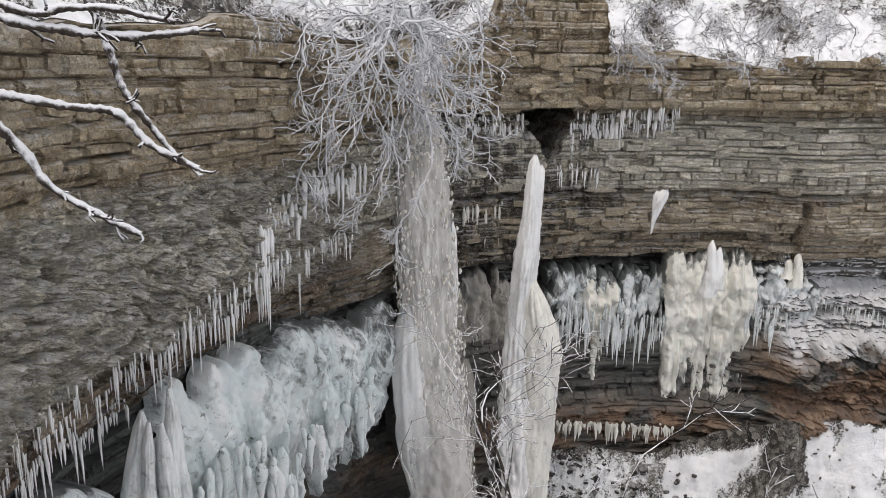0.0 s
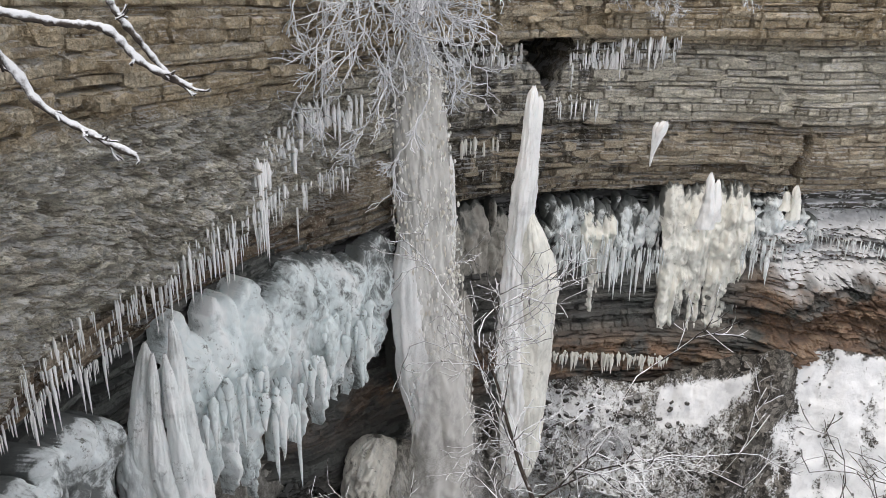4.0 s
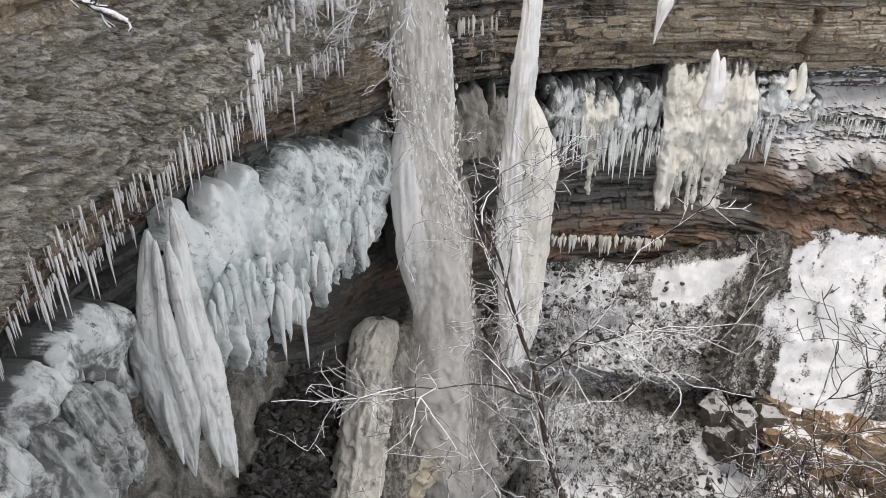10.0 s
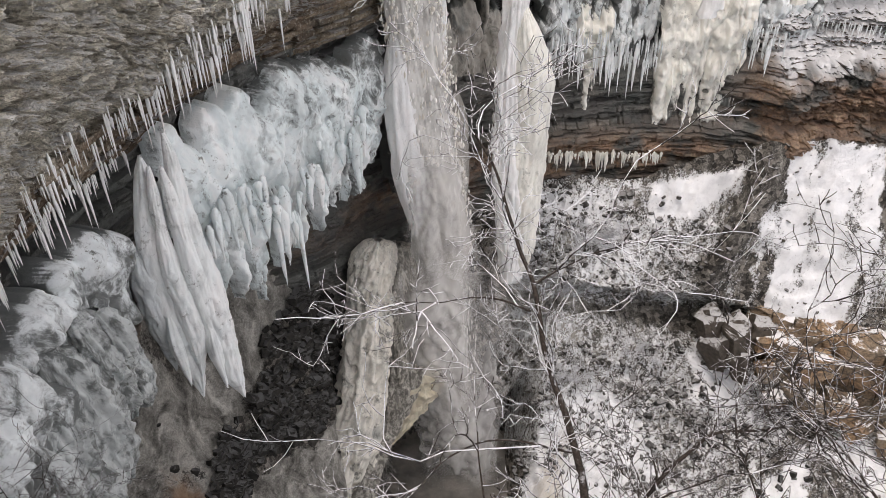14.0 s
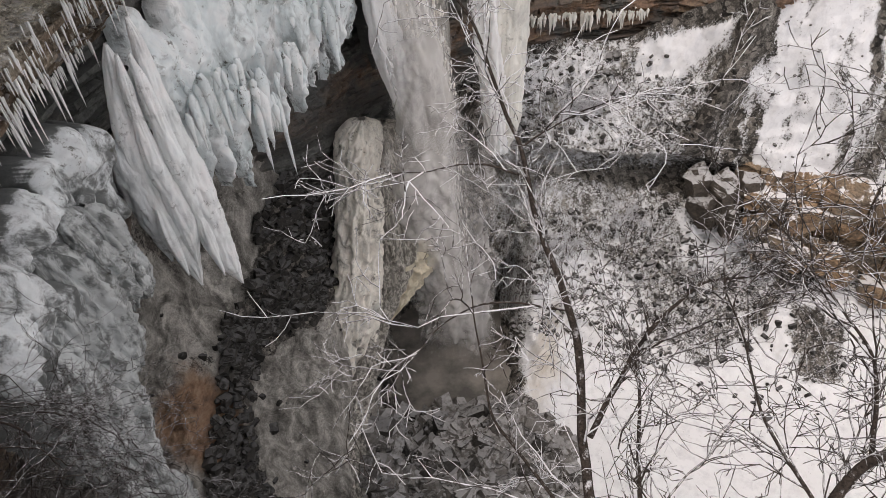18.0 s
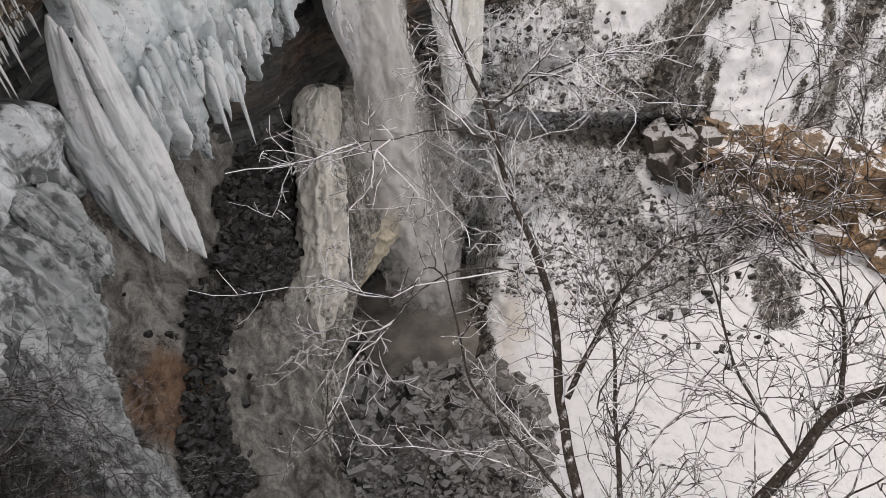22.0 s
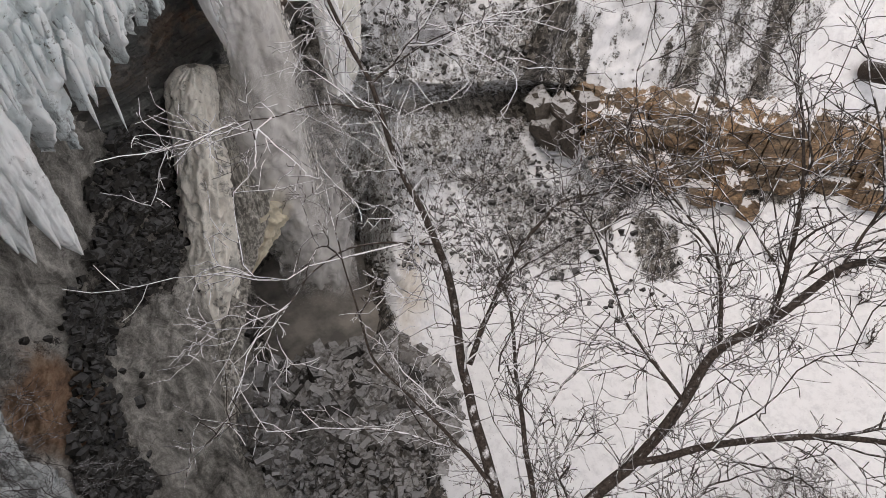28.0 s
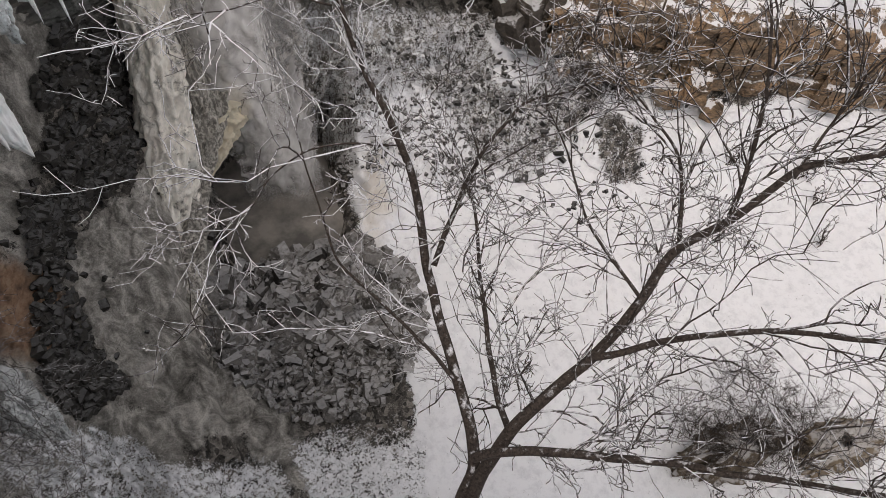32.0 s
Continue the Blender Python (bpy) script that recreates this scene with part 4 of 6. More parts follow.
    return tagged(ob, label, "ice curtain", "ice curtains on the cliff")


R = run_near
rA, rC, rF = R(-5.6, 7.2), R(-5.5, 13.2), R(-1.3, 21.2)
rough_top = lambda base, seed: (lambda s: base + 0.22 * vnoise(s * 1.6, s * 0, s * 0, seed) + 0.25 * np.abs(vnoise(s * 3.7, s * 0, s * 0, seed + 1)))
drape("ice_curtain", rC + 0.3, rF + 0.2, rough_top(-6.5, 3), (3.0, 6.2), (0.2, 0.65), 84, 0.75, ICE_BLUE, 11, "bulging pale blue ice curtain under a limestone overhang", out=-0.75, clear=0.4, clump=0.8, taper=1.5,
      film=lambda s, z: 0.42 * smooth(18.2, 20.5, s) * smooth(-10.0, -7.4, z) + 0.2 * smooth(21.5, 24, s), reach=lambda c: float(np.interp(c, (15.5, 17, 18.7, 19.8, 21, 22.4, 24.5), (0.75, 0.85, 1.0, 1.2, 1.0, 0.9, 0.8))))
drape("ice_curtain", rA - 1.0, 14.9, rough_top(-7.2, 5), (1.0, 2.8), (0.12, 0.42), 110, 0.8, ICE_GREY, 12, "grey-blue ice curtain frozen to the undercut cliff", out=-0.9, clump=0.7, film=lambda s, z: 0.42 + 0.3 * smooth(-7.6, -8.4, z))
w0, w1, w2, w3 = R(3.6, 25.2), R(8.6, 26.1), R(11.2, 25.9), R(13.4, 25.5)
drape("ice_curtain", w0 + 0.3, w1 + 1.0, rough_top(-6.8, 7), (0.8, 3.6), (0.06, 0.24), 120, 0.8, ICE_GREY, 13, "thin grey-white ice curtain with short icicles on dark rock", out=-0.95, clump=1.3, taper=1.3, film=lambda s, z: 0.3 + 0.25 * smooth(-8.4, -7.0, z))
drape("ice_curtain", w0 + 1.8, w0 + 3.4, rough_top(-7.5, 8), (4.0, 6.8), (0.08, 0.28), 34, 1.0, ICE_CREAM, 14, "cream ice cluster ending in a long icicle", out=-0.75, clump=0.5, taper=1.1, reach=lambda c: 1.0 - 0.55 * min(1.0, abs(c - w0 - 2.5)))
drape("ice_curtain", w1 - 0.2, w2 + 0.6, rough_top(-6.4, 9), (8.0, 11.6), (0.1, 0.3), 90, 0.9, ICE_CREAM, 15, "large lumpy cream-white ice mass hanging in tapered points", out=-0.5, clump=0.6, taper=1.5, reach=lambda c: float(np.interp(c - w1, (-0.2, 0.5, 1.0, 1.5, 2.1, 2.6, 3.3), (0.8, 1.0, 0.72, 0.85, 1.0, 0.8, 0.5))))
drape("ice_curtain", w2 + 0.1, w3 + 1.0, rough_top(-6.9, 15), (0.5, 3.2), (0.06, 0.26), 70, 0.8, ICE_GREY, 16, "grey frozen seep with snow on dark rock", out=-0.95, clump=1.0, film=lambda s, z: 0.35 + 0 * s)
drape("ice_curtain", R(-0.9, 22.0), w0 + 0.3, rough_top(-6.9, 17), (1.2, 5.6), (0.08, 0.35), 90, 0.6, ICE_DIRTY, 17, "dirty brown-grey ice behind the waterfall", out=-1.0, clump=1.6, film=lambda s, z: 0.3 + 0 * s)


def icicle_meshes(mat, count=8):
    out = []
    for k in range(count):
        rng = np.random.RandomState(300 + k)
        rings, sides = 8, 7
        t = np.array([0, 0.03, 0.16, 0.32, 0.5, 0.68, 0.85, 1.0])
        rad = np.minimum(1, 0.2 + 5 * t) * (1 - t) ** 0.75 * (1 + 0.18 * rng.uniform(-1, 1, rings)) + 0.03
        rad[-1] = 0.0
        a = np.linspace(0, 2 * np.pi, sides, endpoint=False) + rng.uniform(0, 6)
        lean = np.cumsum(rng.uniform(-0.12, 0.12, (rings, 2)), 0)
        V = np.stack([rad[:, None] * np.cos(a)[None] * (1 + 0.15 * np.sin(3 * a + k)) + lean[:, :1], rad[:, None] * np.sin(a)[None] + lean[:, 1:], -t[:, None] + 0 * a[None]], -1)
        f = grid_faces(rings, sides)
        i = np.arange(rings * sides).reshape(rings, sides)
        seam = np.stack([i[:-1, -1], i[1:, -1], i[1:, 0], i[:-1, 0]], -1)
        out.append(mesh_from("icicle", V.reshape(-1, 3), np.vstack([f, seam])[:, ::-1], mat))
    return out


ICICLES = {m.name: icicle_meshes(m) for m in (ICE_WHITE, ICE_CREAM, ICE_BLUE, ICE_GREY)}


def icicle_row(label, pts, count, length, radius, mat=ICE_WHITE, seed=0, spread=0.25, lift=0.12):
    """Icicles hung along a line of places: each one a part of its row."""
    rng = np.random.RandomState(seed)
    line, _ = spline([tuple(p) for p in pts], 200)
    row = empty("icicle_row", line[100])
    tagged(row, label, "icicles", "icicle rows on the cliff")
    for _ in range(count):
        u = rng.uniform(0, 1) if rng.uniform() < 0.35 else (math.floor(rng.uniform(0, 9)) + 0.5 + rng.normal(0, 0.28)) / 9 % 1.0
        c = line[int(u * 199)] - line[100]
        ln = rng.uniform(*length) * (0.55 + 0.45 * abs(math.sin(u * 11 + seed))) * rng.uniform(0.2, 1.1)
        ob = new("icicle", ICICLES[mat.name][rng.randint(8)])
        r = radius * rng.uniform(0.5, 1.3) * (0.5 + 0.5 * ln / length[1])
        ob.matrix_basis = Matrix.LocRotScale((c[0] + rng.normal(0, spread * 0.4), c[1] + rng.normal(0, spread * 0.4), c[2] + rng.uniform(-lift, lift)), Euler((0, 0, rng.uniform(0, 6))), (r, r, ln))
        ob.parent = row
    return row


def on_cliff(s, z, extra=0.0):
    return cliff_point(s, z, float(limestone_offset(np.array([s]), np.array([z]))[0]) + extra)


def cliff_run(theta):
    """Run at which the plan line is met at a bearing from the lookout."""
    p, _, t = plan_line(4000)
    b = np.degrees(np.arctan2(p[:, 0], p[:, 1]))
    ok = t > 5
    return t[ok][np.argmin(np.abs(b[ok] - theta))]


def cliff_icicles(label, th0, z0, th1, z1, count, length, radius, mat=ICE_WHITE, seed=0, scatter_z=0.1, out=0.05):
    """Icicles rooted in the limestone itself between two places, each one a part of its row."""
    rng = np.random.RandomState(seed)
    u = np.where(rng.uniform(0, 1, count) < 0.35, rng.uniform(0, 1, count), ((np.floor(rng.uniform(0, 9, count)) + 0.5 + rng.normal(0, 0.28, count)) / 9) % 1.0)
    ends = np.array([cliff_run(th0), cliff_run(th1)])
    run = ends[0] + (ends[1] - ends[0]) * u
    z = z0 + (z1 - z0) * u + rng.uniform(-1, 1, count) * scatter_z
    off = limestone_offset(run, z) + out
    ln = rng.uniform(*length, count) * (0.55 + 0.45 * np.abs(np.sin(u * 11 + seed))) * rng.uniform(0.25, 1.1, count)
    row = empty("icicle_row", cliff_point(float(ends.mean()), (z0 + z1) / 2, float(np.median(off))))
    tagged(row, label, "icicles", "icicle rows on the cliff")
    for q in range(count):
        ob = new("icicle", ICICLES[mat.name][rng.randint(8)])
        r = radius * rng.uniform(0.5, 1.3) * (0.5 + 0.5 * ln[q] / length[1])
        ob.matrix_basis = Matrix.LocRotScale(cliff_point(float(run[q]), float(z[q]), float(off[q])) - row.location, Euler((0, 0, rng.uniform(0, 6))), (r, r, float(ln[q])))
        ob.parent = row
    return row


cliff_icicles("long white icicles hanging from the bulging grey limestone", -15.4, -3.4, -11.4, -3.0, 64, (1.0, 3.0), 0.085, seed=1, scatter_z=0.35)
cliff_icicles("thick white icicles below the frosted shrub", -11.0, -2.6, -6.4, -2.5, 64, (0.8, 2.5), 0.095, seed=2, scatter_z=0.3)
cliff_icicles("short icicles along the lower limestone step", -15.0, -4.2, -7.5, -4.2, 60, (0.3, 1.2), 0.045, seed=3, scatter_z=0.2)
cliff_icicles("dense icicles along the cliff overhang lip", -22.0, -4.9, -14.0, -4.4, 120, (0.3, 1.6), 0.046, seed=4, scatter_z=0.5)
cliff_icicles("dense fine icicles along the overhang above the ice tusks", -34.0, -5.4, -22.0, -5.0, 130, (0.25, 1.2), 0.034, seed=5, scatter_z=0.45)
cliff_icicles("fine icicles beneath the near cliff overhang", -41.0, -5.8, -33.0, -5.5, 80, (0.3, 1.0), 0.028, seed=6)
cliff_icicles("white icicles hanging from the near cliff's undercut", -36.0, -6.3, -23.6, -6.2, 110, (0.3, 1.2), 0.04, seed=18, scatter_z=0.12)
cliff_icicles("white icicles under the dark limestone ledge", 0.2, -1.5, 6.4, -1.5, 110, (0.5, 2.0), 0.065, seed=7, scatter_z=0.3)
cliff_icicles("white icicles beside the dark cave mouth", 9.9, -1.5, 13.4, -1.6, 90, (0.5, 2.2), 0.065, seed=8, scatter_z=0.4)
cliff_icicles("row of white icicles on the pale limestone wall", 12.6, -1.25, 17.6, -1.2, 80, (0.5, 1.9), 0.06, seed=9, scatter_z=0.25)
cliff_icicles("short icicles on the stained back wall", 8.8, -3.0, 12.4, -3.1, 26, (0.4, 1.1), 0.05, seed=10, scatter_z=0.2)
cliff_icicles("short icicles by the waterfall", 1.5, -4.3, 4.8, -4.3, 16, (0.5, 2.2), 0.09, ICE_CREAM, seed=11)
icicle_row("stubby white icicles under the rusty band", [aim(9.4, 26.6, 25.3), aim(12, 26.4, 25.9), aim(15, 26.2, 26.3), aim(19.3, 25.9, 26.6)], 110, (0.4, 1.0), 0.085, ICE_CREAM, seed=12, lift=0.06)
icicle_row("pointed icicles along the foot of the blue ice curtain", [aim(-20.2, 28.8, 14.9), aim(-18.0, 28.8, 15.6), aim(-15.6, 28.4, 16.3), aim(-13.2, 29.4, 17.1), aim(-10.8, 26.6, 18.0), aim(-8.4, 24.8, 19.0), aim(-5.6, 22.8, 20.1)], 56, (0.9, 2.3), 0.2, ICE_BLUE, seed=13, lift=0.5)
icicle_row("hanging points of the blue ice curtain", [aim(-13.9, 30.4, 16.8), aim(-13.4, 30.8, 17.0), aim(-12.8, 30.0, 17.1)], 12, (1.2, 2.6), 0.16, ICE_BLUE, seed=14, lift=0.2)
icicle_row("fringe of short icicles under the frosted back wall", [aim(9.6, 18.0, 25.6), aim(12.4, 18.0, 26.0), aim(15, 18.4, 26.3), aim(18.2, 18.4, 26.7)], 120, (0.8, 2.2), 0.075, ICE_GREY, seed=15, lift=0.5)
icicle_row("short icicles east of the cream ice mass", [aim(23.6, 16.8, 27.2), aim(25.0, 16.6, 27.5), aim(26.6, 16.4, 27.7)], 40, (0.6, 1.6), 0.07, ICE_GREY, seed=16, lift=0.45)
icicle_row("dark fringe of icicles under the snowy shelf", [aim(28.2, 15.2, 28.1), aim(30.0, 15.4, 28.6), aim(33.2, 15.6, 29.1)], 60, (0.3, 0.8), 0.035, ICE_GREY, seed=17, lift=0.1)


def ice_limb(name, sections, mat, parent, seed, flute=0.22, sides=40, rings=70, label="", knob=0.0, thin=0.0):
    """An upright ice body through sections (x, y, z, radius across, radius deep), fluted and lumpy."""
    q, _ = spline(sections, rings)
    a = np.linspace(0, 2 * np.pi, sides, endpoint=False)
    A, Z = np.meshgrid(a, q[:, 2])
    lump = 1 + flute * (np.abs(fbm(np.cos(A) * 2.2 + seed, np.sin(A) * 2.2, Z * 0.35, 3, seed)) * 1.6 - 0.35) + 0.55 * flute * fbm(np.cos(A) * 6, np.sin(A) * 6, Z * 1.3, 4, seed + 4, 0.6)
    if knob:
        lump = lump + 0.7 * knob * fbm(np.cos(A) * 1.5 + 4, np.sin(A) * 1.5, Z * 0.9, 2, seed + 9) + knob * (0.5 - np.abs(fbm(np.cos(A) * 3.4, np.sin(A) * 3.4, Z * 1.9, 2, seed + 7)) * 2.2) + 0.35 * knob * fbm(np.cos(A) * 9, np.sin(A) * 9, Z * 5, 3, seed + 8)
    V = np.stack([q[:, 0:1] + q[:, 3:4] * np.cos(A) * lump, q[:, 1:2] + q[:, 4:5] * np.sin(A) * lump, Z + 0.05 * fbm(np.cos(A) * 3, np.sin(A) * 3, Z, 2, seed)], -1)
    f = grid_faces(rings, sides)
    i = np.arange(rings * sides).reshape(rings, sides)
    seam = np.stack([i[:-1, -1], i[1:, -1], i[1:, 0], i[:-1, 0]], -1)
    ob = new(name, mesh_from(name, V.reshape(-1, 3), np.vstack([f, seam])[:, ::-1], mat, {"thin": np.full(V.size // 3, thin)}))
    if parent:
        ob.parent = parent
        if label:
            tagged(ob, label)
    return ob


def sec(theta, dep, dist, rx, ry):
    p = aim(theta, dep, dist)
    return (p.x, p.y, p.z, rx, ry)


pillar = tagged(empty("ice_pillar"), "tall cream-white ice pillar standing before the dark cave", "ice column")
ice_limb("core", [sec(7.2, 5.9, 22.6, 0.05, 0.05), sec(7.15, 7.2, 22.6, 0.2, 0.2), sec(7.0, 12.6, 22.5, 0.33, 0.3), sec(6.7, 17.5, 22.4, 0.4, 0.4), sec(6.6, 22, 22.2, 0.5, 0.5), sec(6.8, 28, 22.0, 0.6, 0.55), sec(7.0, 33, 21.9, 0.5, 0.5), sec(7.1, 36.5, 21.9, 0.4, 0.4)], ICE_WHITE, pillar, 21, 0.36, 80, 200, knob=0.14)
ice_limb("side_tip", [sec(7.75, 6.7, 22.7, 0.04, 0.04), sec(7.7, 7.6, 22.7, 0.13, 0.13), sec(7.45, 12, 22.6, 0.16, 0.2), sec(7.2, 17, 22.4, 0.2, 0.2)], ICE_WHITE, pillar, 22)
ice_limb("shoulder", [sec(7.4, 15.6, 22.4, 0.1, 0.1), sec(7.7, 17.2, 22.3, 0.35, 0.4), sec(8.1, 19.2, 22.2, 0.55, 0.5), sec(8.3, 21.5, 22.1, 0.64, 0.55), sec(8.2, 26, 22.0, 0.6, 0.5), sec(8.1, 31, 21.9, 0.52, 0.45), sec(8.0, 34.5, 21.9, 0.4, 0.35), sec(7.9, 36.2, 21.9, 0.1, 0.1)], ICE_CREAM, pillar, 23, 0.2, 80, 180, label="cream shoulder of the pillar", knob=0.1)
ice_limb("flank", [sec(5.9, 22, 22.3, 0.1, 0.15), sec(5.8, 25, 22.3, 0.2, 0.25), sec(6.0, 30, 22.1, 0.22, 0.25), sec(6.2, 35, 22.0, 0.15, 0.2)], ICE_CREAM, pillar, 24)

TUSKS = (
    ((-24.2, 24.2, 0.03), (-24.4, 25.6, 0.15), (-25.0, 28.5, 0.22), (-25.4, 32, 0.3), (-25.1, 36, 0.36), (-24.7, 40, 0.26), (-24.6, 42.5, 0.02)),
    ((-23.8, 25.0, 0.03), (-24.0, 27, 0.11), (-24.3, 30, 0.14), (-24.3, 33, 0.24), (-24.0, 36, 0.26), (-23.9, 38.5, 0.2), (-24.2, 41.0, 0.02)),
    ((-22.1, 22.8, 0.03), (-22.0, 24.6, 0.12), (-22.1, 28, 0.2), (-21.9, 33, 0.32), (-21.8, 37, 0.36), (-21.5, 41, 0.28), (-20.8, 43.4, 0.02)),
    ((-22.9, 25.2, 0.04), (-22.8, 27.5, 0.13), (-22.7, 31, 0.18), (-22.6, 34, 0.26), (-22.5, 36.5, 0.22), (-22.4, 39, 0.02)),
    ((-26.6, 30.6, 0.1), (-26.5, 33, 0.34), (-26.3, 36, 0.32), (-26.2, 38.4, 0.18), (-26.3, 40.0, 0.02)),
)
TUSK_ICE = ice("white_tusk_ice", (0.88, 0.92, 0.92), 0.35)
for k, rows in enumerate(TUSKS):
    tusk = tagged(empty("ice_tusk"), "long pale blue ice tusk hanging below the overhang", "icicle", "ice tusks")
    ice_limb("body", [sec(t, d, 13.5 + 0.012 * (d - 24) + (0.25, 0.0, 0.2, 0.0, 0.3)[k], r, r * 0.9) for t, d, r in rows], TUSK_ICE if k != 4 else ICE_GREY, tusk, 31 + k, 0.06, 48, 120, knob=0.2, thin=0.1)
    if k in (0, 2):
        t, d, r = rows[-2]
        ice_limb("side_spike", [sec(t - 0.9, d - 4, 13.6, 0.06, 0.06), sec(t - 1.0, d - 2, 13.6, 0.15, 0.15), sec(t - 0.8, d, 13.7, 0.09, 0.09), sec(t - 0.7, d + 1.4, 13.7, 0.015, 0.015)], TUSK_ICE, tusk, 51 + k, 0.3)

for k, (t, d, h, r, dist) in enumerate(((20.95, 11.7, 1.5, 0.2, 25.3), (21.5, 12.2, 1.1, 0.14, 25.4), (26.9, 12.1, 0.9, 0.16, 26.6), (26.3, 12.6, 0.5, 0.14, 26.6))):
    stub = tagged(empty("ice_stub"), "stubby upright ice stub on the frozen curtain", "ice stub", "ice stubs")
    p = aim(t, d, dist)
    ice_limb("body", [(p.x, p.y, p.z, 0.03, 0.03), (p.x, p.y, p.z - h * 0.2, r * 0.7, r * 0.7), (p.x + 0.04, p.y, p.z - h * 0.7, r, r), (p.x, p.y, p.z - h * 1.3, r * 1.6, r * 1.5)], ICE_WHITE if k not in (2, 3) else ICE_CREAM, stub, 71 + k, 0.2, 24, 30, knob=0.35)
fang = tagged(empty("hanging_ice_fang"), "single white ice fang frozen to the limestone wall", "icicle")
ice_limb("body", [sec(17.2, 8.2, 24.7, 0.1, 0.08), sec(17.0, 8.7, 24.7, 0.22, 0.16), sec(16.75, 9.7, 24.7, 0.13, 0.12), sec(16.5, 10.7, 24.7, 0.07, 0.07), sec(16.4, 11.6, 24.7, 0.02, 0.02)], ICE_WHITE, fang, 91, 0.6, 24, 30, knob=0.25)
ice_limb("shard", [sec(16.65, 8.3, 24.7, 0.04, 0.04), sec(16.6, 8.7, 24.7, 0.12, 0.1), sec(16.5, 9.4, 24.7, 0.08, 0.08), sec(16.4, 10.2, 24.7, 0.02, 0.02)], ICE_WHITE, fang, 92, 0.5, 16, 20)


# ---- the broken ice cone beside the foot of the fall ----
def cone_ice():
    m = Nodes("streaked_cone_ice")
    n = m.noise(1.3, 7, 0.7, m.stretch(1.4, 1.4, 0.6))
    c = m.ramp(n, (0.3, (0.3, 0.285, 0.25)), (0.48, (0.52, 0.5, 0.45)), (0.66, (0.74, 0.71, 0.65)))
    streak = m.step(m.noise(3.0, 7, 0.7, m.stretch(3.0, 3.0, 0.16)), 0.44, 0.56)
    c = m.mix(m.math("MULTIPLY", streak, m.attr("streak")), c, (0.07, 0.066, 0.058))
    rel = m.math("ADD", m.noise(7, 6, 0.7), m.noise(3, 4, 0.6, m.stretch(3, 3, 0.3)))
    return m.done(c, 0.75, rel, 0.9, 0.12, 0.3)


ICE_CONE = cone_ice()
ICE_RIM = ice("soiled_cream_ice", (0.76, 0.73, 0.66), 0.45)
cone = tagged(empty("ice_cone"), "broken dirty cream ice cone leaning beside the plunge pool", "ice cone")
body = ice_limb("shell", [sec(-3.9, 33.6, 21.7, 0.2, 0.2), sec(-3.7, 34.4, 21.6, 0.7, 0.5), sec(-3.3, 37, 21.4, 1.0, 0.7), sec(-3.5, 40, 21.1, 1.1, 0.8), sec(-4.3, 43, 20.7, 1.0, 0.8), sec(-5.9, 46, 19.9, 0.75, 0.8), sec(-7.9, 48.8, 18.9, 0.6, 0.7), sec(-10.2, 51.5, 17.9, 0.6, 0.8), sec(-12.5, 54.2, 16.8, 0.65, 0.9), sec(-14.6, 57.4, 15.5, 0.6, 0.9), sec(-16.2, 61, 14.2, 0.5, 0.8), sec(-17.6, 64, 13.0, 0.3, 0.5)], ICE_CONE, cone, 111, 0.14, 110, 320, knob=0.25)
q = body.data.attributes.new("streak", "FLOAT", "POINT")
q.data.foreach_set("value", np.full(len(body.data.vertices), 0.7, np.float32))
ice_limb("rim", [sec(-5.6, 33.2, 21.3, 0.15, 0.12), sec(-5.8, 33.7, 21.2, 0.62, 0.45), sec(-6.3, 35, 21.1, 0.8, 0.6), sec(-6.9, 37.5, 20.9, 0.78, 0.65), sec(-7.5, 40.5, 20.5, 0.86, 0.7), sec(-8.4, 43.5, 19.9, 0.88, 0.75), sec(-10.0, 47, 19.1, 1.0, 0.85), sec(-12.0, 50, 18.5, 1.1, 0.95), sec(-14.2, 53, 17.8, 1.1, 1.0), sec(-16.0, 56, 17.0, 0.8, 0.8), sec(-17.4, 59, 16.2, 0.3, 0.4)], ICE_RIM, cone, 113, 0.1, 120, 380, "bright knobbly edge of the cone", knob=0.24, thin=0.3)
ice_limb("boss", [sec(-2.6, 42.0, 20.9, 0.2, 0.15), sec(-2.9, 43.0, 20.7, 0.75, 0.55), sec(-3.4, 44.8, 20.5, 0.95, 0.65), sec(-4.6, 46.6, 20.2, 0.75, 0.55), sec(-5.6, 48.0, 19.9, 0.4, 0.4), sec(-6.2, 49.0, 19.6, 0.1, 0.1)], ice("yellowish_ice", (0.66, 0.6, 0.47), 0.3), cone, 121, 0.2, 90, 160, "yellowish cauliflower ice boss", knob=0.45)

